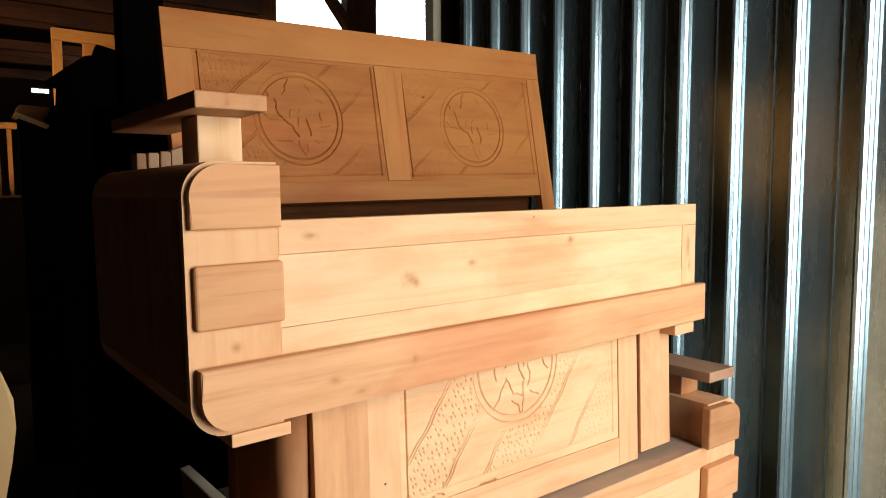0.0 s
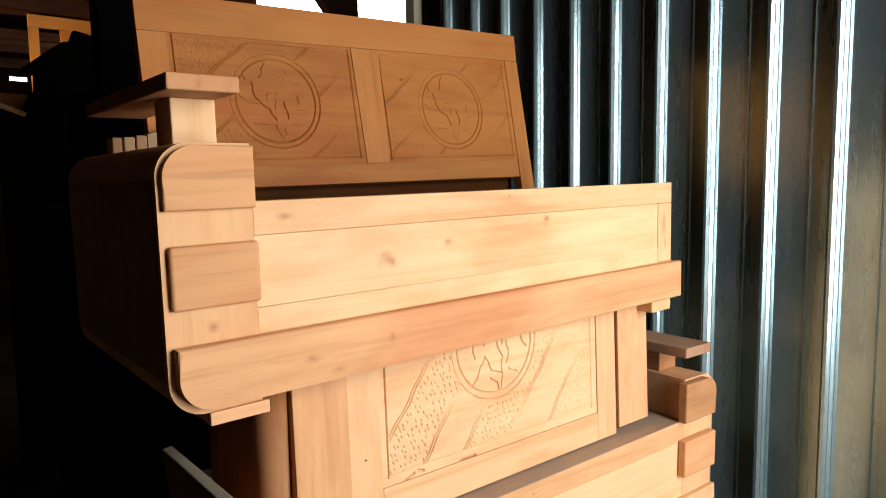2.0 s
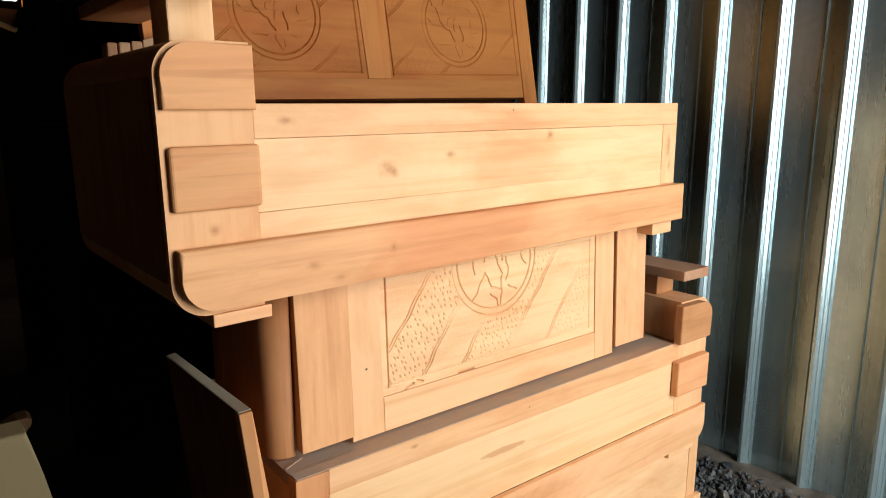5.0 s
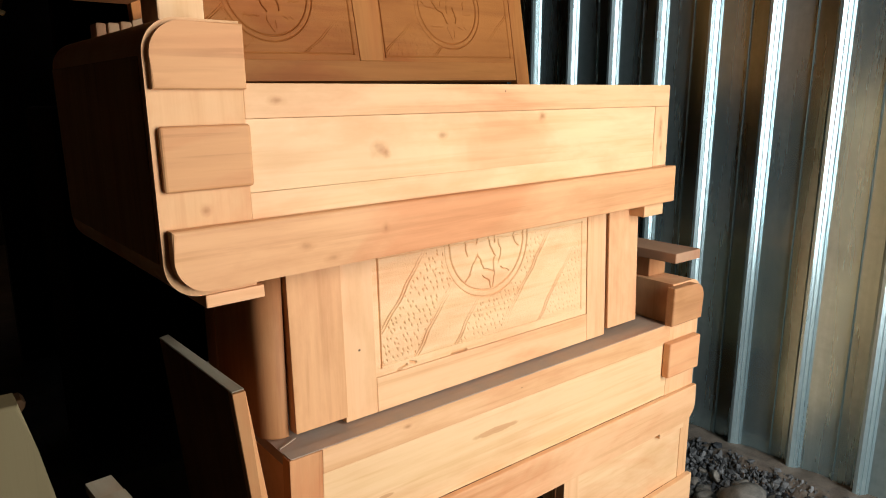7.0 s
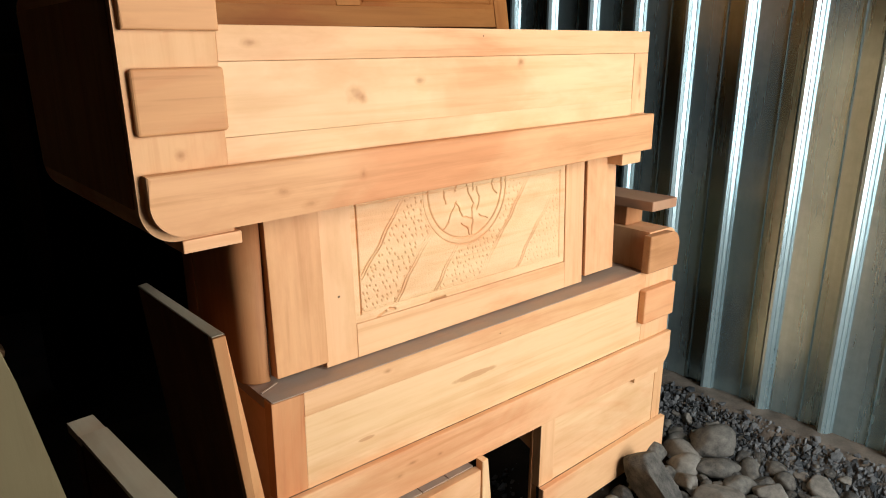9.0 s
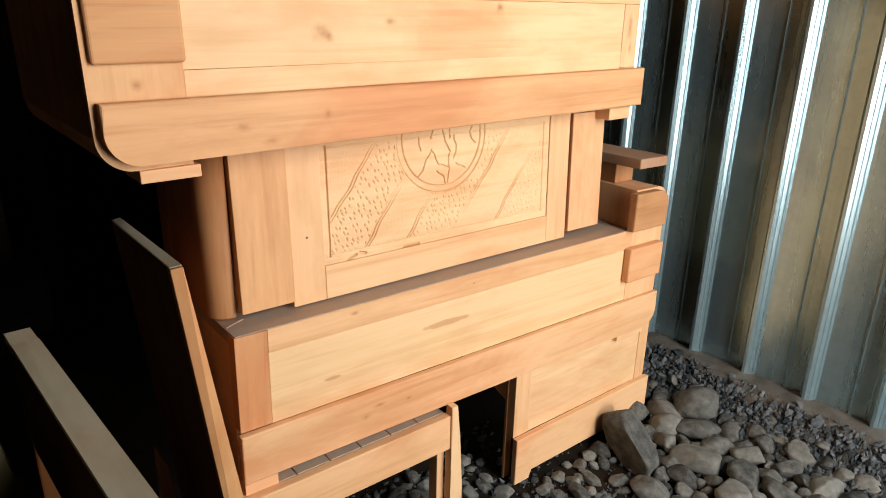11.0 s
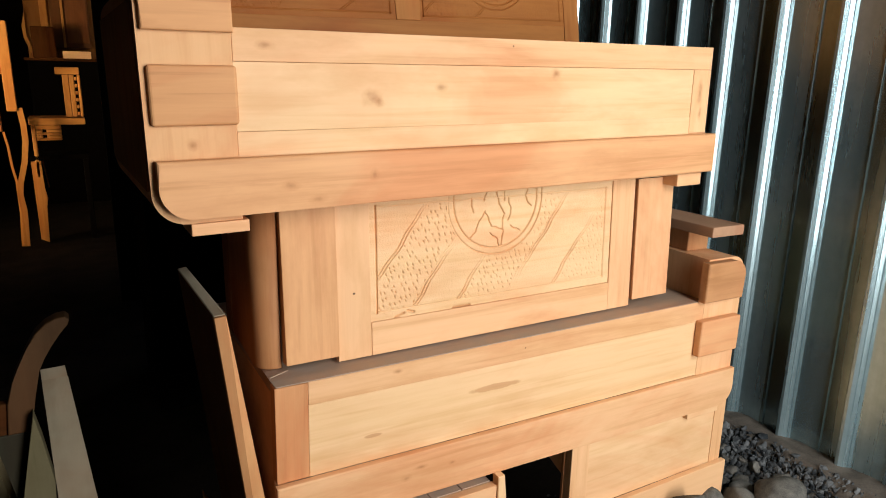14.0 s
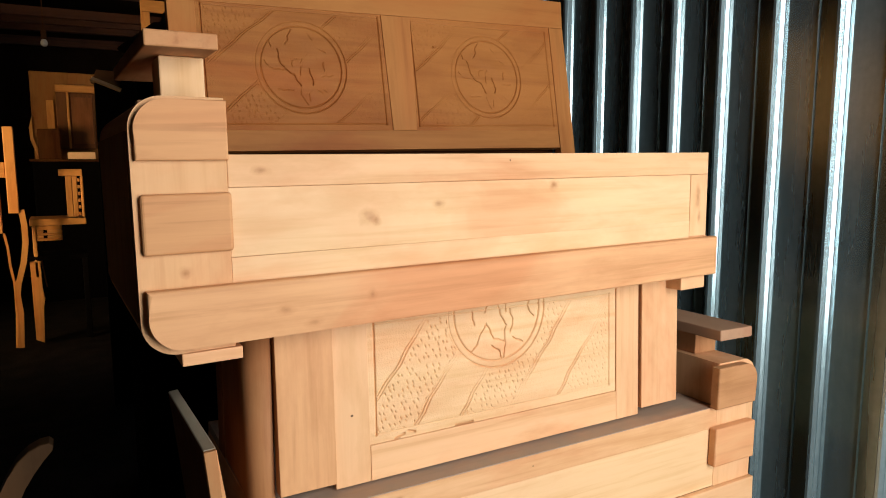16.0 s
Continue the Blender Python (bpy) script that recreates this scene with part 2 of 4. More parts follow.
def prism_x(outline, x0, x1, bev=0.0):
    """An outline in y and z drawn along x."""
    bm = prism(outline, x0, x1, bev)
    for v in bm.verts:
        v.co = Vector((v.co.y, v.co.x, v.co.z))
    return bm


def sweep(points, w, h, up=(0, 0, 1)):
    """A bar of width w and height h along a bowed line."""
    bm = bmesh.new()
    pts, rings = [Vector(p) for p in points], []
    for i, p in enumerate(pts):
        d = (pts[min(i + 1, len(pts) - 1)] - pts[max(i - 1, 0)]).normalized()
        s = d.cross(Vector(up)).normalized()
        u = s.cross(d).normalized()
        rings.append([bm.verts.new(p + s * a * w / 2 + u * b * h / 2) for a, b in ((-1, -1), (1, -1), (1, 1), (-1, 1))])
    for r, q in zip(rings, rings[1:]):
        for i in range(4):
            bm.faces.new((r[i], r[(i + 1) % 4], q[(i + 1) % 4], q[i]))
    bm.faces.new(rings[0][::-1])
    bm.faces.new(rings[-1])
    return bm


FLOWER = (
    ((-0.37, -0.16), (-0.52, -0.38), (-0.57, -0.53), (-0.72, -0.66)),
    ((-0.37, -0.19), (-0.21, -0.47), (0.0, -0.53)),
    ((-0.27, -0.60), (-0.09, -0.72), (0.0, -0.95)),
    ((0.04, -0.29), (0.03, -0.60), (0.01, -0.95)),
    ((0.15, 0.06), (0.21, -0.16), (0.17, -0.38)),
    ((0.22, -0.50), (0.42, -0.60)),
    ((-0.68, 0.10), (-0.64, -0.18)),
    ((-0.21, 0.90), (-0.42, 0.55), (-0.28, 0.42), (-0.40, 0.05)),
    ((0.08, 0.90), (0.22, 0.62), (0.30, 0.40)),
    ((-0.70, 0.55), (-0.72, 0.25)),
    ((-0.14, 0.20), (-0.02, -0.10), (0.06, -0.26)),
    ((0.05, 0.22), (0.06, 0.0)),
    ((0.48, 0.50), (0.62, 0.30), (0.56, 0.05), (0.70, -0.15)),
)


LILY = (
    ((-0.76, 0.64), (-0.73, 0.55), (-0.71, 0.47)),
    ((-0.20, 0.88), (-0.31, 0.74), (-0.30, 0.64), (-0.36, 0.53)),
    ((-0.57, 0.40), (-0.55, 0.22), (-0.52, 0.11), (-0.43, -0.02)),
    ((-0.43, -0.06), (-0.22, -0.19), (-0.06, -0.45)),
    ((-0.89, 0.13), (-0.80, 0.03)),
    ((0.16, -0.04), (0.20, -0.21), (0.26, -0.30), (0.23, -0.42)),
    ((0.53, 0.13), (0.53, -0.06)),
    ((-0.04, 0.0), (-0.07, -0.19)),
    ((-0.24, 0.0), (-0.24, 0.15), (-0.12, 0.19)),
    ((-0.04, 0.10), (0.01, 0.19)),
    ((-0.78, -0.04), (-0.47, -0.08)),
    ((-0.63, -0.55), (-0.27, -0.55)),
    ((-0.10, -0.55), (-0.05, -0.70), (0.06, -0.88)),
    ((0.49, -0.21), (0.73, -0.19)),
    ((0.30, -0.55), (0.43, -0.60)),
    ((0.47, -0.53), (0.55, -0.60)),
    ((0.12, -0.64), (0.14, -0.80)),
    ((0.20, 0.80), (0.28, 0.68)),
    ((0.45, 0.45), (0.60, 0.38)),
)


def carved(x0, x1, z0, z1, y, ring_at, r, lines, slope, dotted, strokes, flower_at, flower_r, weights, seed, fade=1.0, dots_fade=1.0, shear=0.0, chips=(), step=0.0017, thick=0.012):
    """A carved panel: a sunk field with a ringed flower and slanting bands of punched dots."""
    cx, cz = ring_at
    nx, nz = int((x1 - x0) / step) + 1, int((z1 - z0) / step) + 1
    gx, gz = np.meshgrid(np.linspace(x0, x1, nx), np.linspace(z0, z1, nz))
    rng = np.random.default_rng(seed)
    rad = np.hypot(gx - cx, gz - cz)
    ang = np.arctan2(gz - cz, gx - cx)
    groove = lambda d, w: np.exp(-(d / w) ** 2)
    depth = np.zeros_like(gx)
    side, level = 0.016, 0.020
    edge_x = np.minimum(gx - x0 - side, x1 - side - 0.006 - gx)
    edge_z = np.minimum(gz - z0 - level, z1 - level - gz)
    inside, ring = np.minimum(edge_x, edge_z) > 0.003, rad > r + 0.004
    depth += 0.0062 * groove(gx - x0 - side, 0.0018) * (edge_z > -0.004)
    depth += 0.0040 * groove(x1 - side - 0.006 - gx, 0.0016) * (edge_z > -0.004)
    depth += 0.0022 * groove(edge_z, 0.0018) * (edge_x > -0.004)
    # slanting double cuts
    s = (gx - x0) - slope * (gz - z0) + 0.0016 * np.sin(gz * 105 + seed) + 0.0024 * np.sin(gz * 47 + 2 * seed)
    for at in lines:
        d = np.abs(s - at)
        wear = 0.55 + 0.45 * np.sin(gz * 23 + at * 60 + seed)
        depth += 0.0046 * fade * wear * groove(d - 0.0042, 0.0015) * ring * inside
    # punched dots between some of the cuts
    pitch = 0.0150
    ux = gx + 0.35 * gz
    ix, iz = np.floor(ux / pitch), np.floor(gz / pitch)
    h1 = np.mod(np.sin(ix * 127.1 + iz * 311.7 + seed) * 43758.5, 1.0)
    h2 = np.mod(np.sin(ix * 269.5 + iz * 183.3 + seed) * 24634.6, 1.0)
    dx, dz = np.mod(ux, pitch) - pitch * (0.2 + 0.6 * h1), np.mod(gz, pitch) - pitch * (0.2 + 0.6 * h2)
    dots = np.exp(-((dx / 0.0018) ** 2 + (dz / (0.0026 + 0.0020 * h1)) ** 2)) * (h2 > 0.08)
    for a, b in dotted:
        band = (s > a + 0.010) & (s < b - 0.010) & ring & inside
        depth += 0.0040 * dots_fade * dots * band * (1 - 0.5 * (gx - x0) / (x1 - x0)) + 0.0006 * band
    # two rings round the flower, cut deeper on their outer sides
    depth += (0.0034 + 0.0018 * np.cos(ang + 0.5)) * (0.75 + 0.25 * fade) * groove(rad - r, 0.0016)
    depth += (0.0048 + 0.0010 * np.cos(ang)) * (0.75 + 0.25 * fade) * groove(rad - 0.885 * r, 0.0018)
    # flower: gouged petal edges, leaves and stem
    disc = rad < r * 0.87
    qx = gx - flower_at[0] + 0.0008 * np.sin(gz * 310 + seed) + 0.0012 * np.sin(gz * 130)
    qz = gz - flower_at[1] + 0.0012 * np.sin(gx * 290 + seed)
    for n, stroke in enumerate(strokes):
        cut = weights[n] if n < len(weights) else 0.40
        for (ax, az), (bx, bz) in zip(stroke, stroke[1:]):
            ax, az, bx, bz = ax * flower_r, az * flower_r, bx * flower_r, bz * flower_r
            k = np.clip(((qx - ax) * (bx - ax) + (qz - az) * (bz - az)) / ((bx - ax) ** 2 + (bz - az) ** 2), 0, 1)
            d = np.hypot(qx - ax - k * (bx - ax), qz - az - k * (bz - az))
            depth = np.maximum(depth, cut * 0.0055 * groove(d, 0.0013) * disc)
    for (ax, az), (bx, bz) in chips:
        k = np.clip(((gx - ax) * (bx - ax) + (gz - az) * (bz - az)) / ((bx - ax) ** 2 + (bz - az) ** 2), 0, 1)
        d = np.hypot(gx - ax - k * (bx - ax), gz - az - k * (bz - az))
        depth = np.maximum(depth, 0.008 * groove(d, 0.0022))
    # softly rounded petals
    swell = np.sin(qx * 52 + 1.3 * np.sin(qz * 40 + seed)) * np.cos(qz * 46 + seed)
    depth -= 0.0016 * swell * np.clip((r * 0.8 - rad) / 0.03, 0, 1)
    depth += 0.0002 * rng.standard_normal(gx.shape)
    bm = bmesh.new()
    verts = np.stack([gx, y + depth, gz + shear * (gx - x0)], -1).reshape(-1, 3)
    me = bpy.data.meshes.new("carved_field")
    i = np.arange(nz * nx).reshape(nz, nx)
    quads = np.stack([i[:-1, :-1], i[:-1, 1:], i[1:, 1:], i[1:, :-1]], -1).reshape(-1, 4)
    me.from_pydata(verts.tolist(), [], quads.tolist())
    bm.from_mesh(me)
    bpy.data.meshes.remove(me)
    rim = [e for e in bm.edges if e.is_boundary]
    ext = bmesh.ops.extrude_edge_only(bm, edges=rim)
    for v in ext["geom"]:
        if isinstance(v, bmesh.types.BMVert):
            v.co.y = y + thick
    return bm


# ---- ground, kerb and walls ----
bm = bmesh.new()
bmesh.ops.create_grid(bm, x_segments=140, y_segments=140, size=4.5)
for v in bm.verts:
    v.co += Vector((0.5, 1.8, 0))
    v.co.z = 0.02 * noise.noise(v.co * 2.1) + 0.012 * noise.noise(v.co * 7.0)
ext = bmesh.ops.extrude_edge_only(bm, edges=[e for e in bm.edges if e.is_boundary])
for v in ext["geom"]:
    if isinstance(v, bmesh.types.BMVert):
        v.co = Vector((v.co.x * 60, v.co.y * 60, -0.02))
solo("ground", bm, dirt_mat, "dark packed dirt ground", "ground", (0, 0, 0), kind="structure", smooth=True)

bm = bmesh.new()
ny, nx = 720, 44
for k in range(ny + 1):
    y = -2.3 + 5.7 * k / ny
    row = []
    for j in range(nx + 1):
        x = 2.02 + 0.38 * j / nx
        top = 0.165 + 0.006 * noise.noise(Vector((x * 20, y * 18, 2)))
        edge = 2.195 + 0.012 * noise.noise(Vector((1, y * 7, 5))) + 0.006 * noise.noise(Vector((4, y * 33, 5)))
        slope = top - 0.018 - max(0.0, edge - x) * 0.86 + 0.016 * noise.noise(Vector((x * 20, y * 20, 0))) + 0.014 * noise.noise(Vector((x * 60, y * 60, 7)))
        k2 = min(1.0, max(0.0, (x - edge + 0.006) / 0.012))
        row.append(bm.verts.new((x, y, slope * (1 - k2) + top * k2)))
    if k:
        for a in range(nx):
            bm.faces.new((last[a], row[a], row[a + 1], last[a + 1]))
    last = row
solo("kerb", bm, kerb_mat, "rough stained concrete footing under the metal wall", "footing", (0, 0, 0), kind="structure", smooth=True)

wall_east = thing("wall_east", "tall wall of dark ribbed zinc sheets", "wall", kind="structure")
PITCH, FOOT = 0.2135, 0.872


def sheet(k0, ribs):
    """Ribbed metal sheet: narrow raised ribs, and a small bead in each flat."""
    pts = []
    for k in range(k0, k0 + ribs):
        f = FOOT + PITCH * k
        pts += [(f - 0.1080, 2.300), (f - 0.1045, 2.2940), (f - 0.1010, 2.300), (f, 2.300), (f + 0.0050, 2.2900), (f + 0.0066, 2.2904), (f + 0.0074, 2.2874), (f + 0.0145, 2.2775), (f + 0.0160, 2.2780), (f + 0.0170, 2.2752), (f + 0.0250, 2.2672), (f + 0.0345, 2.2672), (f + 0.053, 2.300)]
    end = FOOT + PITCH * (k0 + ribs)
    pts.append((end - 0.109, 2.300))
    ring = pts + [(y, x + 0.0012) for y, x in reversed(pts)]
    bm = bmesh.new()
    cols = [[bm.verts.new((x, y, z)) for z in (0.150, 0.9, 1.7, 2.6, 3.3)] for y, x in ring]
    for a, b in zip(cols, cols[1:] + cols[:1]):
        for i in range(4):
            bm.faces.new((a[i], b[i], b[i + 1], a[i + 1]))
    return bm


for k0 in range(-14, 10, 4):
    part("metal_sheet", sheet(k0, 4), zinc, wall_east)
part("backing", box(2.305, 2.40, -2.4, 3.06, 0.1, 3.3, 0), shade_wall_mat, wall_east)
part("end_post", box(2.255, 2.45, 3.07, 3.15, -0.02, 3.3, 0.004), grey_z, wall_east)

# Unseen south and west walls, added to shade the left and bounce light.
wall_south = thing("wall_south", "unseen brown plank wall, added to shade the left and bounce light", "wall", kind="structure")
part("wall_panel", box(-3.4, 1.05, -1.60, -1.45, -0.02, 3.3, 0), bounce_plank_mat, wall_south)
part("lintel", box(1.05, 2.4, -1.60, -1.45, 2.85, 3.3, 0), bounce_plank_mat, wall_south)
wall_west = thing("wall_west", "unseen brown plank wall with an added side opening, bounces light", "wall", kind="structure")
part("wall_panel", box(-3.55, -3.4, -1.6, 3.3, -0.02, 3.3, 0), bounce_plank_mat, wall_west)
part("wall_panel", box(-3.55, -3.4, 4.5, 10.0, -0.02, 3.3, 0), bounce_plank_mat, wall_west)
part("lintel", box(-3.55, -3.4, 3.3, 4.5, 2.0, 3.3, 0), bounce_plank_mat, wall_west)
wall_north = thing("wall_north", "plank wall at the back of the workshop, darkened for shade", "wall", kind="structure")
part("wall_panel", box(-3.4, 1.12, 10.0, 10.1, -0.02, 3.3, 0), shade_wall_mat, wall_north)
part("wall_panel", box(1.32, 2.3, 10.0, 10.1, -0.02, 3.3, 0), shade_wall_mat, wall_north)
part("wall_panel", box(1.12, 1.32, 10.0, 10.1, -0.02, 2.79, 0), shade_wall_mat, wall_north)
part("lintel", box(1.12, 1.32, 10.0, 10.1, 2.85, 3.3, 0), shade_wall_mat, wall_north)
partition = thing("wall_partition", "dark wooden partition behind the stack, with an added unseen fence", "wall", kind="structure")
part("wall_panel", box(1.35, 2.375, 5.40, 5.50, -0.02, 3.3, 0), old_shade_z, partition)
part("wall_panel", box(2.26, 2.375, 5.51, 10.0, -0.02, 3.3, 0), shade_wall_mat, partition)
# Unseen fence, added to hold back light from the glowing backdrop.
part("fence", box(2.38, 6.5, 5.90, 6.0, -0.02, 2.55, 0), old_shade_z, partition)
roof_post = thing("roof_post", "old brown timber post with a slanting brace", "post", (2.9, 5.0, 0))
part("post", box(2.81, 3.09, 4.98, 5.10, -0.02, 3.6, 0.012), old_shade_z, roof_post)
part("brace", sweep([(2.50, 5.02, 3.30), (2.68, 5.02, 3.065), (2.86, 5.02, 2.835)], 0.06, 0.10, (0, 1, 0)), old_shade_z, roof_post)
solo("ceiling", box(-3.5, 2.45, -2.4, 10.1, 3.3, 3.36, 0), shade_wall_mat, "underside of the workshop roof, darkened for shade", "ceiling", (0, 0, 3.3), kind="structure")
solo("backdrop", box(0.8, 1.7, 10.4, 10.42, 2.6, 3.1, 0), glow_mat, "bright overcast sky behind a gap", "sky", (1.2, 10.4, 2.8), kind="structure")
solo("backdrop", box(1.8, 6.5, 7.5, 7.52, 2.3, 5.2, 0), glow_mat, "bright overcast sky", "sky", (4, 7.5, 3), kind="structure")

# ---- upper corner sofa ----
UP = (0.30, 1.085, 1.105)
upper = thing("corner_sofa", "raw sanded wooden corner sofa with one arm, stacked on top", "sofa", UP, (0, -0.6, 1.0), "stacked sofas")
up_panel = wood("pale_wood_upper_panel", "x", PALE, PALE_D,
                [(0.421, 0.217, 0.026, 0.022), (0.433, 0.213, 0.012, 0.012), (0.576, 0.239, 0.018, 0.010), (0.883, 0.269, 0.017, 0.016), (0.883, 0.269, 0.012, 0.011)])
up_rail = wood("raw_wood_upper_rail", "x", MIDW, MIDW_D, [(0.758, 0.326, 0.0022, 0.0022), (0.21, 0.313, 0.022, 0.009)])
up_stile = wood("pale_wood_upper_stile", "z", PALE, PALE_D, [(1.378, 0.222, 0.012, 0.040), (1.385, 0.17, 0.008, 0.022)])
up_arm = wood("raw_wood_upper_arm", "z", (0.76, 0.46, 0.235), MIDW_D, [(0.072, 0.141, 0.013, 0.012), (0.070, 0.138, 0.009, 0.010)])
part("arm_body", prism(rounded(0.296, 0.450, 1.105, 1.542, tl=0.055, bl=0.058), 1.085, 1.70, 0.002), up_arm, upper)
# Added brown sheet puts the arm's shaded left side into colour.
part("side_cladding", box(0.2925, 0.2955, 1.10, 1.69, 1.165, 1.485, 0.001), wood("shade_brown_side", "z", (0.46, 0.25, 0.10), (0.30, 0.145, 0.05)), upper, "thin brown sheet added over the sofa side for its shade")
part("arm_block", prism(rounded(0.303, 0.4515, 1.436, 1.537, tl=0.052), 1.0725, 1.086, 0.004), block_x, upper)
part("arm_block", box(0.306, 0.4535, 1.0725, 1.086, 1.279, 1.381, 0.006, 3), block_x, upper)
part("front_board", prism(rounded(0.3065, 1.737, 1.1165, 1.2205, bl=0.056), 1.063, 1.084, 0.007), wood("rose_wood_upper_front", "x", ROSE, ROSE_D, [(0.236, 0.060, 0.022, 0.010), (0.410, 0.070, 0.012, 0.016), (0.29, 0.030, 0.02, 0.010)]), upper)
part("top_rail", box(0.4505, 1.7155, 1.087, 1.118, 1.3885, 1.446, 0.0015), up_rail, upper)
part("end_stile", box(1.6485, 1.7150, 1.0865, 1.1175, 1.223, 1.3880, 0.0015), up_stile, upper)
part("apron_panel", prism([(0.4505, 1.2656), (1.6480, 1.2640), (1.6480, 1.3880), (0.4505, 1.3880)], 1.0882, 1.108, 0.0006, 1), up_panel, upper)
part("bottom_rail", box(0.4505, 1.6480, 1.087, 1.1175, 1.112, 1.2650, 0.0006), pale_x, upper)
part("end_stile", box(1.6485, 1.720, 1.087, 1.1175, 1.112, 1.2225, 0.0015), mid_z, upper)
part("foot", box(0.357, 0.461, 1.082, 1.17, 1.082, 1.1045, 0.002), pale_x, upper)
part("foot", box(1.628, 1.722, 1.090, 1.17, 1.078, 1.1115, 0.002), mid_x, upper)
part("arm_post", box(0.368, 0.447, 1.214, 1.30, 1.5425, 1.6255, 0.003), pale_z, upper)
part("armrest", box(0.333, 0.4535, 1.118, 1.66, 1.626, 1.6535, 0.003), armrest_y, upper)
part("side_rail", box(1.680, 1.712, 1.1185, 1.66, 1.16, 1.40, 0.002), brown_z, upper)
# Dark timber here stands in for the shaded gap behind the seat.
part("rear_board", box(0.4505, 1.69, 1.701, 1.72, 1.16, 1.53, 0.002), old_shade_x, upper)
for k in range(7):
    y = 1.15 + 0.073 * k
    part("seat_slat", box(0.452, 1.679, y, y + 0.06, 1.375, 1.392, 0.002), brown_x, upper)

# carved backrest, leaning back
BK = (0.44, 1.652, 1.44)
backrest = thing("carved_headboard", "brown wooden headboard with two carved flower panels, leaning back", "headboard", BK, (-11.3, 0, 0), "carved headboards")


def rail_piece(name, corners, y0, y1, mat, parent):
    """A flat board with a four-cornered face."""
    return part(name, prism(corners, y0, y1, 0.0015, 2), mat, parent)


rail_piece("top_rail", [(0.450, 1.851), (1.718, 1.899), (1.725, 1.993), (0.450, 1.949)], 1.652, 1.682, frame_x, backrest)
rail_piece("bottom_rail", [(0.518, 1.464), (1.6545, 1.487), (1.6545, 1.5445), (0.518, 1.519)], 1.653, 1.682, frame_x, backrest)
rail_piece("stile", [(0.452, 1.44), (0.5175, 1.44), (0.5175, 1.853), (0.450, 1.850)], 1.652, 1.682, frame_z, backrest)
rail_piece("stile", [(1.044, 1.531), (1.121, 1.533), (1.133, 1.876), (1.037, 1.872)], 1.652, 1.682, frame_z, backrest)
rail_piece("stile", [(1.6555, 1.40), (1.716, 1.40), (1.718, 1.898), (1.660, 1.896)], 1.652, 1.682, frame_z, backrest)
DEEP = (0.7, 0.75, 0.9, 1.0, 0.55, 1.0, 0.6, 0.6)
BANDS = (-0.186, -0.008, 0.169, 0.339)
PLAIN = ((-9, -0.186), (-0.008, 0.169), (0.339, 9))
part("carved_panel", carved(0.514, 1.048, 1.515, 1.868, 1.6555, (0.787, 1.692), 0.128, BANDS, 1.18, PLAIN, LILY, (0.787, 1.692), 0.116, DEEP, 3, 0.62, 0.55, 0.03), aged_x, backrest)
part("carved_panel", carved(1.117, 1.662, 1.527, 1.882, 1.6555, (1.390, 1.703), 0.131, (-0.20, -0.020, 0.173, 0.338), 1.18, ((-9, -0.20), (-0.020, 0.173), (0.338, 9)), LILY, (1.390, 1.703), 0.118, DEEP, 5, 0.60, 0.50, 0.03, (((1.203, 1.791), (1.208, 1.789)),)), aged_x, backrest)

# ---- carved backrest standing between the two sofas ----
MD = (0.54, 1.157, 0.751)
middle = thing("carved_headboard", "raw wooden headboard with a carved flower, on the lower sofa", "headboard", MD, (-2.2, 0, 0), "carved headboards")
part("side_board", box(0.537, 0.6575, 1.147, 1.178, 0.767, 1.112, 0.002), rose_z, middle)
part("side_board", box(1.536, 1.672, 1.150, 1.182, 0.768, 1.112, 0.002), mid_z, middle)
part("stile", box(0.658, 0.7385, 1.157, 1.183, 0.7505, 1.112, 0.0015), wood("raw_wood_knotted_stile", "z", MIDW, MIDW_D, [(0.158, 0.152, 0.0035, 0.003)]), middle)
part("stile", box(1.4495, 1.530, 1.157, 1.183, 0.7505, 1.112, 0.0015), mid_z, middle)
part("bottom_rail", box(0.739, 1.449, 1.157, 1.183, 0.7505, 0.829, 0.0015), mid_x, middle)
part("carved_panel", carved(0.739, 1.449, 0.8295, 1.112, 1.161, (1.0755, 1.088), 0.1365, (-0.055, 0.093, 0.210, 0.360, 0.497), 0.76, ((-0.055, 0.093), (0.210, 0.360), (0.497, 9)), FLOWER, (1.090, 1.081), 0.128, [0.9] * 13, 1, chips=(((0.800, 0.831), (0.822, 0.838)), ((0.832, 0.842), (0.848, 0.837)), ((0.955, 0.831), (1.000, 0.831)))), pale_x, middle)

side_arm = thing("rounded_post", "thick rounded wooden post standing on the lower sofa", "post", (0.50, 1.2, 0.77))
core = prism(rounded(0.482, 0.5340, 1.172, 1.40, bl=0.042, br=0.004), 0.756, 1.100, 0.016, 6)
for v in core.verts:
    v.co = Vector((v.co.x, v.co.z, v.co.y))
part("core", core, wood("worn_brown_wood", "z", (0.48, 0.235, 0.10), (0.31, 0.13, 0.048)), side_arm, smooth=True)
part("back_board", box(0.480, 0.5385, 1.401, 1.46, 0.764, 1.095, 0.003), brown_z, side_arm)

solo("thin_lath", sweep([(0.500, 1.150, 0.7485), (0.545, 1.172, 0.7485)], 0.004, 0.002), dusty_x, "thin grey lath lying on the dusty seat", "lath", (0.52, 1.137, 0.7485))

# ---- lower corner sofa ----
LO = (0.49, 1.10, 0.365)
lower = thing("corner_sofa", "raw sanded wooden corner sofa with a dusty top, under the stack", "sofa", LO, (0, 0.75, 0), "stacked sofas")
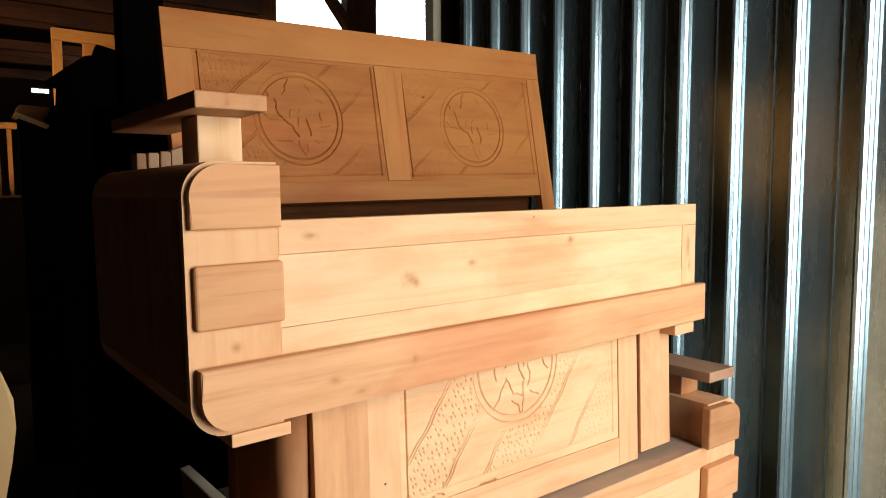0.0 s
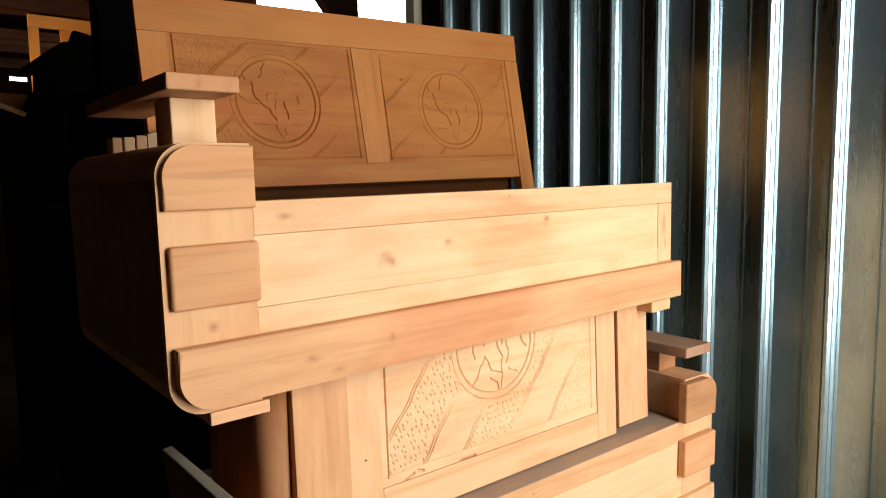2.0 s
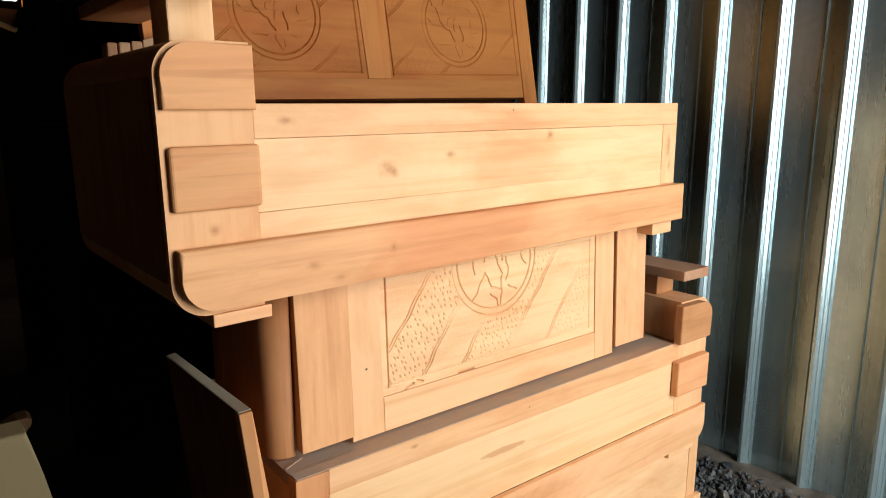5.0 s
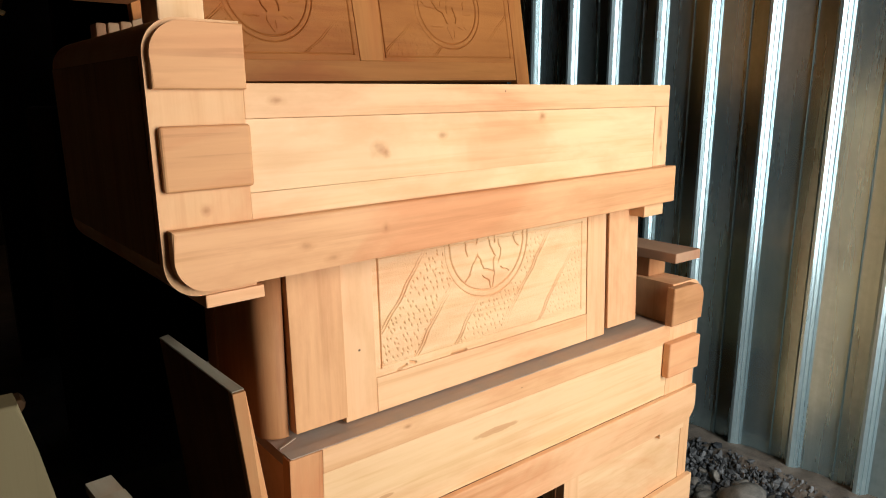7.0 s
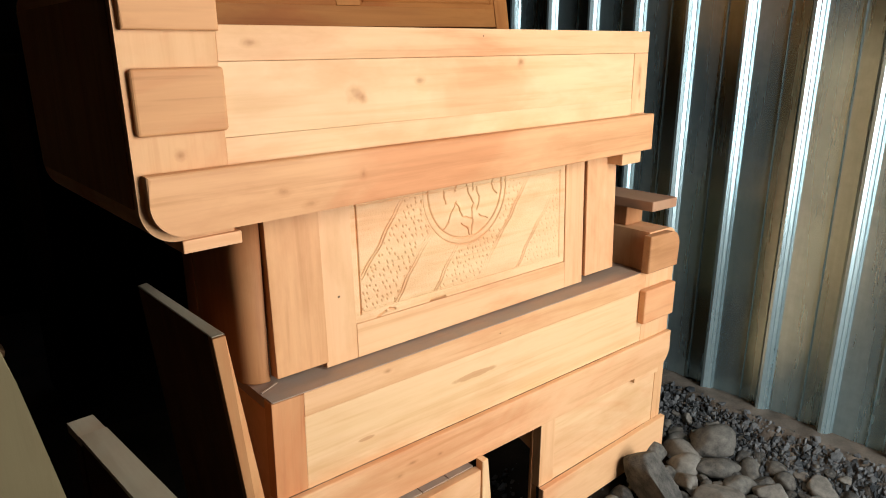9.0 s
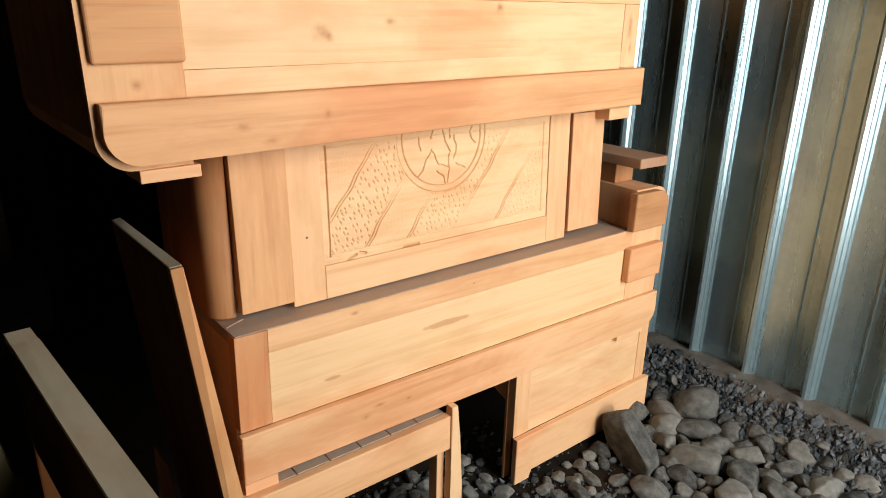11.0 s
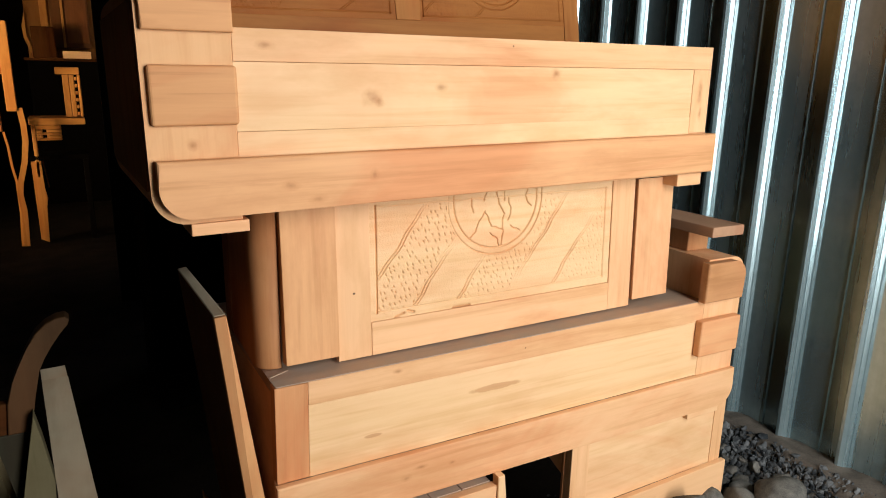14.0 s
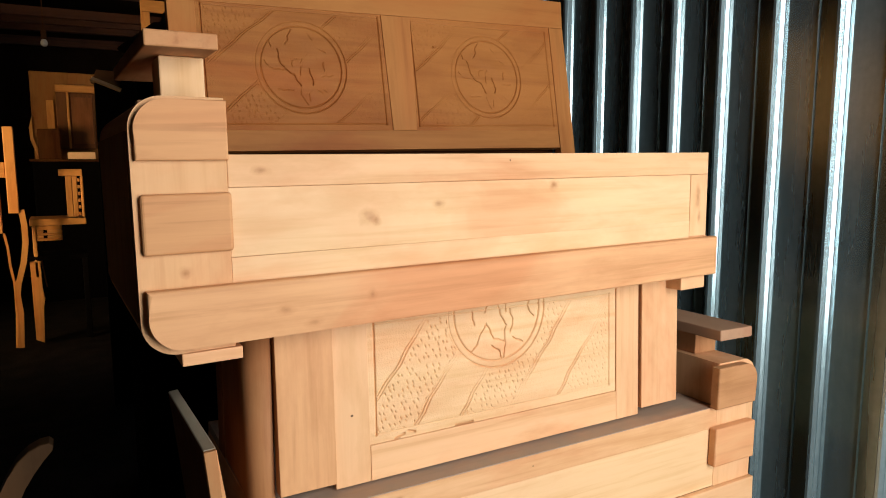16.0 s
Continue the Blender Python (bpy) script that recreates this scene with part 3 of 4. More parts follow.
lo_panel = wood("pale_wood_lower_panel", "x", PALE, PALE_D, [(0.548, 0.273, 0.076, 0.0085), (0.221, 0.221, 0.020, 0.0045)])
lo_rail = wood("raw_wood_lower_rail", "x", MIDW, MIDW_D, [(0.634, 0.361, 0.0022, 0.0022), (0.281, 0.366, 0.016, 0.006)])
rail_piece("top_rail", [(0.562, 0.6935), (1.775, 0.699), (1.775, 0.760), (0.562, 0.7465)], 1.0985, 1.13, lo_rail, lower)
part("end_stile", box(0.4905, 0.5615, 1.098, 1.13, 0.5250, 0.7455, 0.0015), wood("orange_brown_stile", "z", (0.66, 0.33, 0.15), (0.42, 0.185, 0.075)), lower)
rail_piece("apron_panel", [(0.562, 0.5236), (1.775, 0.5236), (1.775, 0.6985), (0.562, 0.693)], 1.0993, 1.125, lo_panel, lower)
part("front_board", prism(rounded(0.486, 1.937, 0.4065, 0.5240, br=0.058), 1.082, 1.0975, 0.004), wood("raw_wood_lower_front", "x", MIDW, MIDW_D, [(0.337, 0.119, 0.020, 0.006), (0.423, 0.108, 0.012, 0.006), (0.299, 0.099, 0.018, 0.010)]), lower)
part("foot", box(0.4865, 0.562, 1.083, 1.13, 0.379, 0.406, 0.0015), mid_x, lower)
part("foot", box(1.748, 1.885, 1.086, 1.16, 0.386, 0.4085, 0.002), pale_x, lower)
part("arm_body", prism(rounded(1.7755, 1.934, 0.409, 0.886, tr=0.05, br=0.06), 1.0985, 1.70, 0.002), mid_z, lower)
part("arm_block", prism(rounded(1.746, 1.910, 0.7625, 0.8815, tr=0.05), 1.072, 1.098, 0.005), worn_x, lower, "worn brown arm block")
part("arm_block", box(1.746, 1.916, 1.072, 1.098, 0.5945, 0.706, 0.005, 3), rose_x, lower)
part("arm_post", box(1.795, 1.885, 1.20, 1.28, 0.8865, 0.955, 0.003), worn_z, lower)
part("armrest", box(1.758, 1.893, 1.086, 1.66, 0.955, 0.986, 0.003), wood("dusty_brown_armrest", "y", (0.50, 0.26, 0.135), (0.32, 0.15, 0.07), dust=0.35, rough=0.85), lower)
rail_piece("seat_deck", [(0.4935, 0.722), (1.775, 0.738), (1.775, 0.7610), (0.4935, 0.7455)], 1.1305, 1.70, dusty_x, lower)
rail_piece("rail_dust", [(0.4935, 0.7468), (1.774, 0.7603), (1.774, 0.7615), (0.4935, 0.7480)], 1.0995, 1.1303, dusty_x, lower)
part("side_board", box(0.4925, 0.520, 1.1305, 1.70, 0.40, 0.7215, 0.002), rose_x, lower)

# ---- sofa end at the bottom of the pile ----
base = thing("low_cabinet", "raw wooden low cabinet standing on the stones under the pile", "cabinet", (1.62, 1.1, 0.0))
part("stile", box(1.311, 1.374, 1.101, 1.13, 0.172, 0.395, 0.0015), mid_z, base)
part("panel", box(1.3745, 1.895, 1.103, 1.13, 0.172, 0.392, 0.001), pale_x, base)
part("stile", box(1.8955, 1.945, 1.101, 1.13, 0.172, 0.384, 0.0015), mid_z, base)
part("plinth", prism([(1.311, 0.014), (1.372, 0.014), (1.378, 0.046), (1.905, 0.050), (1.912, 0.014), (1.955, 0.014), (1.955, 0.176), (1.311, 0.172)], 1.082, 1.10, 0.003, 2), mid_x, base)
part("side_leg", box(1.309, 1.335, 1.1305, 1.1405, 0.012, 0.389, 0.0015), worn_z, base)
part("side_bracket", prism_x([(1.141, 0.389), (1.141, 0.285), (1.30, 0.345), (1.60, 0.345), (1.60, 0.389)], 1.310, 1.334, 0.001), mid_z, base)
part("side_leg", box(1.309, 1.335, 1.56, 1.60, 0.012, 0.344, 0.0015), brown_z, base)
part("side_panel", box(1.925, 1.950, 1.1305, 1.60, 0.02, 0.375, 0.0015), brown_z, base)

# ---- slatted bench under the left end of the pile ----
bench = thing("slatted_bench", "raw wooden bench with a dusty slatted top", "bench", (0.75, 1.07, 0.0))
part("front_rail", box(0.470, 1.034, 1.062, 1.085, 0.277, 0.3785, 0.002), mid_x, bench)
part("leg", prism([(1.0345, 0.404), (1.0345, 0.06), (1.030, 0.03), (1.042, 0.0), (1.064, 0.0), (1.074, 0.03), (1.078, 0.055), (1.075, 0.15), (1.064, 0.30), (1.054, 0.404)], 1.056, 1.0815, 0.002, 1), pale_z, bench)
part("leg", box(1.010, 1.034, 1.0855, 1.12, 0.0, 0.277, 0.002), mid_z, bench)
part("leg", box(0.478, 0.515, 1.0855, 1.12, 0.0, 0.277, 0.002), mid_z, bench)
for k in range(7):
    x = 0.4395 + 0.0845 * k
    part("slat", box(max(x, 0.471), x + 0.082, 1.0855, 1.62, 0.358, 0.3805, 0.001), dusty_y, bench)

# ---- board leaning beside the pile ----
def slab(lo, hi):
    """A board between a lower and an upper outline."""
    bm = bmesh.new()
    vs = [bm.verts.new(p) for p in lo + hi]
    for f in ((0, 1, 2, 3), (7, 6, 5, 4), (0, 4, 5, 1), (1, 5, 6, 2), (2, 6, 7, 3), (3, 7, 4, 0)):
        bm.faces.new([vs[i] for i in f])
    bmesh.ops.bevel(bm, geom=bm.edges[:], offset=0.0012, segments=1, affect="EDGES")
    return bm


leaning = thing("side_panel", "tapered wooden side panel leaning beside the pile", "panel", (0.45, 1.25, 0.0))
# Brown board, paler lipping: shaded side and lit edge put into colour.
part("board", slab([(0.472, 1.055, 0.0), (0.524, 1.086, 0.0), (0.52, 1.50, 0.0), (0.47, 1.50, 0.0)],
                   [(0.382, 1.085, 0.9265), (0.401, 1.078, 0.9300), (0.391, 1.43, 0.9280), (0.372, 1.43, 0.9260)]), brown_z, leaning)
part("front_lipping", slab([(0.468, 1.034, 0.0), (0.527, 1.065, 0.0), (0.5265, 1.085, 0.0), (0.4685, 1.054, 0.0)],
                           [(0.381, 1.063, 0.929), (0.4025, 1.056, 0.933), (0.4020, 1.0775, 0.932), (0.3815, 1.0845, 0.928)]), wood("brown_lipping_wood", "z", (0.60, 0.34, 0.155), (0.40, 0.20, 0.08)), leaning, "raw wooden front edge")
part("dusty_cap", slab([(0.3805, 1.0645, 0.9310), (0.4020, 1.0575, 0.9350), (0.3915, 1.432, 0.9300), (0.3715, 1.432, 0.9275)],
                       [(0.3810, 1.0645, 0.9330), (0.4015, 1.0575, 0.9370), (0.3915, 1.432, 0.9340), (0.3720, 1.432, 0.9315)]), grey_z, leaning, "dust-covered top edge")

# ---- short leg behind the leaning board ----
solo("loose_leg", slab([(0.372, 1.33, 0.0), (0.420, 1.33, 0.0), (0.420, 1.37, 0.0), (0.372, 1.37, 0.0)],
                       [(0.380, 1.33, 0.39), (0.398, 1.33, 0.35), (0.398, 1.37, 0.35), (0.380, 1.37, 0.39)]), mid_z, "short tapered wooden leg standing behind the leaning board", "wooden leg", (0.37, 1.35, 0.0))

# ---- chair rail and bowed chair arm ----
rail = thing("chair_rail", "grey dusty wooden rail of a chair, reaching out of the dark", "chair rail", (0.13, 0.8, 0.98))
RAIL = [(0.1300, 0.790, 0.975), (0.1413, 0.60, 0.9835), (0.1591, 0.30, 0.9968), (0.171, 0.10, 1.0058)]
part("rail", sweep(RAIL, 0.030, 0.006), grey_z, rail, "grey dusty top edge")
# Board and legs are darkened: shade below the rail put into colour.
part("board", sweep([(x, y - 0.001, z - 0.0735) for x, y, z in RAIL], 0.026, 0.140), old_shade_y, rail, "board under the rail, coloured dark brown for shade")
part("end_block", sweep([(0.1270, 0.839, 0.9680), (0.1299, 0.7905, 0.9702)], 0.0295, 0.012), grey_z, rail)
part("leg", box(0.116, 0.140, 0.795, 0.830, 0.0, 0.9615, 0.003), old_shade_z, rail)
part("leg", box(0.158, 0.182, 0.10, 0.135, 0.0, 0.860, 0.003), old_shade_z, rail)

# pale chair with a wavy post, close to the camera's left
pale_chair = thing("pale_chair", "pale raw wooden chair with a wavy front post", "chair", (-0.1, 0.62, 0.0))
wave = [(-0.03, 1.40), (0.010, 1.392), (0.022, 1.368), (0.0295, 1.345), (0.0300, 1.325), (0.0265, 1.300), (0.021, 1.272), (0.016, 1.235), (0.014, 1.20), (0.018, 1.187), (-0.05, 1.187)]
# Dim tones on this pale wood stand in for the weak light.
part("wavy_post", prism(wave, 0.60, 0.635, 0.003), wood("shade_olive_wood", "z", (0.36, 0.28, 0.13), (0.27, 0.20, 0.085)), pale_chair)
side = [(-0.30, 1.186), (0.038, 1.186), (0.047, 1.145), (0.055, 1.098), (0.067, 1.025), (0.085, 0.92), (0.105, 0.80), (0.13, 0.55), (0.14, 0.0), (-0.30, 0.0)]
part("side_panel", prism(side, 0.60, 0.63, 0.003), wood("shade_beige_wood", "z", (0.145, 0.12, 0.062), (0.105, 0.085, 0.043), dust=0.06, rough=0.8), pale_chair)

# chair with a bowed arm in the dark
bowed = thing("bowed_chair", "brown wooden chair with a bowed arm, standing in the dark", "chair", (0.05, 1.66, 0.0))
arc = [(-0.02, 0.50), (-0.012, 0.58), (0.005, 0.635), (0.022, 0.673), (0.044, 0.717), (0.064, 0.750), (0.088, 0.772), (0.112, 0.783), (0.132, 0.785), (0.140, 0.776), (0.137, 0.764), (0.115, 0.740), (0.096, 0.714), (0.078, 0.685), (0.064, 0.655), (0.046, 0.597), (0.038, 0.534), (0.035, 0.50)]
# Arm and side board are dimmed in colour, as if barely lit.
part("bowed_arm", prism(arc, 1.641, 1.69, 0.004), wood("shade_brown_wood", "z", (0.105, 0.055, 0.021), (0.06, 0.030, 0.011)), bowed)
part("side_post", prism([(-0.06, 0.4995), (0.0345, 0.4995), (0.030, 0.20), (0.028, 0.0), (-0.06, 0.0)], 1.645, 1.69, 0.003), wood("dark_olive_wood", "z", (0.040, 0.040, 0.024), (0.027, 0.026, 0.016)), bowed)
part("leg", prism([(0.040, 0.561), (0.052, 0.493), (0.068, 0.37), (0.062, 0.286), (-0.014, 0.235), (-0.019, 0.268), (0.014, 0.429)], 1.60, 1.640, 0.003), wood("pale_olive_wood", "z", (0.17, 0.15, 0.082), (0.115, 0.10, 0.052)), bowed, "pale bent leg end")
part("side_board", box(-0.40, -0.01, 1.65, 1.68, 0.30, 0.58, 0.004), old_shade_x, bowed)
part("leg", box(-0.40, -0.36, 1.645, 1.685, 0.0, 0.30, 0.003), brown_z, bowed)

# short fluted blocks lying on the upper arm
bundle = thing("turned_blocks", "short pale fluted wooden blocks lying on the sofa arm", "wooden blocks", (0.42, 1.60, 1.545))
grey_block = wood("weathered_block_wood", "z", (0.40, 0.27, 0.165), (0.25, 0.155, 0.085), rough=0.8)
for x, w, top in ((0.362, 0.021, 1.583), (0.3865, 0.0235, 1.585), (0.4125, 0.0235, 1.589)):
    part("block", box(x, x + w, 1.64, 1.695, 1.5425, top, 0.004), grey_block, bundle)
part("flat_piece", prism([(0.4375, 1.5425), (0.479, 1.5425), (0.479, 1.607), (0.4375, 1.592)], 1.642, 1.69, 0.002), grey_block, bundle)

# shapes further back in near-black, which stands in for unlit wood
far_pile = thing("dark_sofa", "wooden sofa standing on end behind the stack, coloured black as unlit", "sofa", (0.6, 2.6, 0.0))
part("body", box(0.42, 1.25, 2.60, 3.15, 0.0, 1.40, 0.02), shade_black_mat, far_pile)
part("back", box(0.46, 1.2, 2.62, 2.68, 1.40, 1.80, 0.006), shade_black_mat, far_pile)
upended = thing("upended_table", "wooden table standing on end in the workshop, coloured black as unlit", "table", (0.65, 4.3, 0.0))
part("tabletop", prism([(0.395, 0.0), (1.0, 0.0), (1.0, 2.285), (0.878, 2.306), (0.787, 2.325), (0.767, 2.264), (0.72, 2.254), (0.666, 2.212), (0.527, 2.10), (0.540, 2.086), (0.587, 2.073), (0.580, 1.985), (0.548, 1.960), (0.52, 1.862), (0.395, 1.895)], 4.22, 4.30), shade_black_mat, upended)
part("leg", box(0.80, 0.86, 4.301, 4.36, 0.0, 2.2, 0.004), shade_black_mat, upended)
solo("amber_plank", sweep([(0.376, 4.20, 1.910), (0.524, 4.20, 1.853)], 0.12, 0.016), wood("amber_plank_wood", "x", (0.80, 0.56, 0.30), (0.62, 0.40, 0.18)), "pale amber plank lying on the upended table", "plank", (0.45, 4.20, 1.88))
solo("brown_box", prism([(0.385, 1.912), (0.521, 1.868), (0.566, 1.905), (0.566, 1.966), (0.410, 1.972)], 4.27, 4.45, 0.003), wood("red_brown_box_wood", "x", (0.30, 0.125, 0.035), (0.19, 0.07, 0.018)), "small red-brown wooden box on the upended table", "box", (0.45, 4.36, 1.87))
# Post in near-black too, its shade put into the wood colour.
solo("timber_post", box(0.645, 0.81, 3.0, 3.14, 0.0, 3.3, 0.008), shade_black_mat, "roof post of rough timber, coloured black as unlit", "post", (0.73, 3.07, 0))

# ---- far furniture in the workshop ----
warm_x = wood("amber_wood_long", "x", (0.62, 0.29, 0.075), (0.42, 0.17, 0.035))
warm_z = wood("amber_wood_upright", "z", (0.62, 0.29, 0.075), (0.42, 0.17, 0.035))


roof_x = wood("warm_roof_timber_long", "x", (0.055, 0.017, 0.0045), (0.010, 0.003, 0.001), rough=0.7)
# Darker copies of the amber wood, for what stands in dim light.
shade_brown_z = wood("shade_red_brown_wood", "z", (0.15, 0.055, 0.014), (0.08, 0.028, 0.007))
shade_amber_z = wood("shade_amber_wood", "z", (0.29, 0.125, 0.028), (0.20, 0.078, 0.015))


def far(x, z):
    """Width and height of far things, set out on a nearer plane."""
    return 0.192 + (x - 0.192) * 1.679, 1.387 + (z - 1.387) * 1.679


def bar(name, x0, x1, z0, z1, parent, mat, depth=0.05, y=6.10):
    a, b = far(x0, z0), far(x1, z1)
    return part(name, box(a[0], b[0], y, y + depth, max(a[1], 0.0), b[1], 0.006), mat, parent)


wardrobe = thing("wardrobe", "tall amber wooden wardrobe at the back of the workshop", "wardrobe", (0.3, 8.3, 0.0))
# Dull body and door against brighter edges: the light is in the colours.
part("body", box(-0.03, 0.62, 8.31, 8.80, 0.0, 2.42, 0.01), shade_amber_z, wardrobe)
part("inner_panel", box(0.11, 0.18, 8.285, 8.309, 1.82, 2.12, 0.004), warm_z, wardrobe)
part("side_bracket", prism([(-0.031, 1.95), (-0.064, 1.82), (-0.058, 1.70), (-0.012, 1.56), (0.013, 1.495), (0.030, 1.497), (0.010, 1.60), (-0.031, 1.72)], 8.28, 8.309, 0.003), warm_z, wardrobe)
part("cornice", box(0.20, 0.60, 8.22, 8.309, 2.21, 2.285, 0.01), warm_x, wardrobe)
wardrobe_door = part("door", box(0.205, 0.56, 8.270, 8.309, 1.61, 2.209, 0.004), shade_brown_z, wardrobe)
part("stile", box(0.205, 0.30, 8.255, 8.2695, 1.61, 2.209, 0.003), shade_brown_z, wardrobe_door)
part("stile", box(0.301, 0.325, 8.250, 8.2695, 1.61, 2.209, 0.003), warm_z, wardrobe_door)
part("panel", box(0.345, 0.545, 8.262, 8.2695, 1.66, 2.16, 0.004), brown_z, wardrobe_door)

# Near-black dresser keeps the wardrobe's lower half in painted shade.
dresser = thing("dresser", "wooden dresser before the wardrobe, coloured black as unlit", "dresser", (0.3, 7.95, 0.0))
part("body", box(-0.045, 0.75, 7.95, 8.095, 0.0, 1.47, 0.01), shade_black_mat, dresser)
part("top", box(-0.07, 0.77, 7.92, 8.096, 1.4705, 1.495, 0.006), old_shade_x, dresser)
part("upper_box", box(0.014, 0.22, 7.93, 8.09, 1.4955, 1.80, 0.01), old_shade_z, dresser)
solo("pale_plank", box(0.275, 0.525, 7.76, 7.97, 1.4955, 1.565, 0.004), pale_x, "short pale plank lying on the dark dresser", "plank", (0.4, 7.86, 1.4955))

chair_a = thing("armchair", "amber wooden armchair with pierced side slats", "armchair", (0.15, 6.1, 0.0), group="workshop chairs")
bar("top_rail", 0.185, 0.286, 1.362, 1.395, chair_a, warm_x)
bar("back_post", 0.212, 0.240, 1.165, 1.361, chair_a, warm_z)
for k in range(6):
    bar("pierced_slat", 0.262, 0.274, 1.172 + 0.0325 * k, 1.188 + 0.0325 * k, chair_a, warm_x, 0.03)
bar("back_post", 0.275, 0.288, 1.165, 1.361, chair_a, warm_z)
bar("back_post", 0.2405, 0.2615, 1.165, 1.361, chair_a, warm_z, 0.04)
bar("arm_rail", 0.052, 0.290, 1.128, 1.160, chair_a, warm_x, 0.36)
bar("apron_rail", 0.079, 0.185, 1.107, 1.127, chair_a, warm_x, 0.04)
bar("apron_rail", 0.079, 0.185, 1.081, 1.092, chair_a, warm_x, 0.04)
bar("apron_rail", 0.079, 0.185, 1.055, 1.066, chair_a, warm_x, 0.04)
bar("apron_stile", 0.079, 0.106, 1.0665, 1.0805, chair_a, warm_x, 0.04)
bar("apron_stile", 0.122, 0.185, 1.0665, 1.0805, chair_a, warm_x, 0.04)
bar("apron_stile", 0.079, 0.106, 1.0925, 1.1065, chair_a, warm_x, 0.04)
bar("apron_stile", 0.122, 0.185, 1.0925, 1.1065, chair_a, warm_x, 0.04)
part("front_leg", prism([(-0.060, 0.663), (-0.056, 0.03), (0.001, 0.0), (0.012, 0.30), (0.028, 0.36), (0.012, 0.45), (0.012, 0.668)], 6.10, 6.15, 0.003), warm_z, chair_a)
part("leg_edge", prism([(0.016, 0.669), (0.040, 0.448), (0.050, 0.451), (0.028, 0.669)], 6.13, 6.16, 0.002), warm_z, chair_a)
bar("front_leg", 0.060, 0.078, 0.88, 1.127, chair_a, warm_z)
# Seat rail and rear leg are blackened to stand for shade.
bar("seat_rail", 0.02, 0.29, 0.962, 0.985, chair_a, shade_black_mat, 0.36)
bar("rear_leg", 0.262, 0.288, 0.56, 0.961, chair_a, shade_black_mat)

chair_b = thing("armchair", "amber wooden armchair with a tall post, seen from behind", "armchair", (-0.3, 5.9, 0.0), group="workshop chairs")
bar("tall_post", -0.020, 0.022, 1.198, 1.585, chair_b, warm_z, y=5.90)
bar("cross_rail", -0.30, -0.021, 1.358, 1.427, chair_b, warm_x, y=5.91)
bar("frame_stile", -0.075, -0.048, 1.108, 1.338, chair_b, warm_z, y=5.92)
bar("frame_rail", -0.30, -0.0755, 1.108, 1.122, chair_b, warm_x, y=5.92)
bar("frame_rail", -0.30, -0.0755, 1.325, 1.338, chair_b, warm_x, y=5.92)
curve = [far(x, z) for x, z in ((0.028, 1.212), (0.036, 1.14), (0.036, 1.063), (0.022, 0.97), (-0.005, 0.87), (-0.012, 0.82), (-0.004, 0.735), (-0.012, 0.575))]
part("bowed_leg", sweep([(x, 5.93, z) for x, z in curve], 0.04, 0.036, (0, 1, 0)), warm_z, chair_b)
curve = [far(x, z) for x, z in ((-0.045, 1.107), (-0.035, 1.04), (-0.03, 0.95), (-0.02, 0.88), (-0.02, 0.735), (-0.03, 0.575))]
part("bowed_leg", sweep([(x, 5.94, z) for x, z in curve], 0.016, 0.024, (0, 1, 0)), warm_z, chair_b)


open_frame = thing("cabinet_frame", "open amber wooden cabinet frame piled high", "cabinet frame", (0.6, 7.0, 0.0))
for nm, x0, x1, z0, z1, m in (("stile", 0.475, 0.515, 0.80, 2.19, warm_z), ("top_rail", 0.475, 0.95, 2.191, 2.245, warm_x), ("stile", 0.60, 0.66, 0.80, 2.19, warm_z), ("panel", 0.661, 0.94, 1.90, 2.19, warm_x)):
    k = 7.0 / 3.56
    part(nm, box(-0.013 + (x0 + 0.013) * k, -0.013 + (x1 + 0.013) * k, 6.95, 7.0, max(0.0, 1.49 + (z0 - 1.49) * k), 1.49 + (z1 - 1.49) * k, 0.004), m, open_frame)

shelf_frame = thing("shelf_frame", "tall amber wooden shelf frame beside the wardrobe", "shelf", (0.70, 8.35, 0.0))
part("rail", box(0.63, 0.780, 8.32, 8.38, 2.180, 2.245, 0.004), warm_x, shelf_frame)
part("rail", box(0.63, 0.689, 8.325, 8.37, 1.3005, 1.345, 0.004), warm_x, shelf_frame)
part("stile", box(0.690, 0.730, 8.325, 8.37, 1.3005, 2.1795, 0.004), warm_z, shelf_frame)
# Black base added where the frame's foot is lost in shade.
part("base", box(0.63, 0.780, 8.32, 8.60, 0.0, 1.300, 0.006), shade_black_mat, shelf_frame)

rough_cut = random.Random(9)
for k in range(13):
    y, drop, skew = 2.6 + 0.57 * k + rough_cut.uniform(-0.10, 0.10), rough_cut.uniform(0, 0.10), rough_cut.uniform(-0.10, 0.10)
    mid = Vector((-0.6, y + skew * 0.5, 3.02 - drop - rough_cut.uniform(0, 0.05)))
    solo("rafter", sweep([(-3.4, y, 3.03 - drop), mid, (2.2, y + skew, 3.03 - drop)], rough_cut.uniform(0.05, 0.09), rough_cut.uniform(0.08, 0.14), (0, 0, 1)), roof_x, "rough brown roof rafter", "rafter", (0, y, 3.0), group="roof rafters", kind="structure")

bulb = thing("light_bulb", "unlit white bulb hanging on a thin cable", "light bulb", (0.163, 4.27, 2.14))
bm = bmesh.new()
bmesh.ops.create_uvsphere(bm, u_segments=14, v_segments=10, radius=0.0185)
for v in bm.verts:
    v.co = Vector((0.163, 4.27, 2.096)) + Vector((v.co.x, v.co.y, v.co.z * (1.0 if v.co.z < 0 else 1.35)))
bulb_glass = mineral("milky_bulb_glass", (0.62, 0.54, 0.42), (0.5, 0.43, 0.33), 8, 0.25, 0.0)
part("bulb", bm, bulb_glass, bulb, smooth=True)
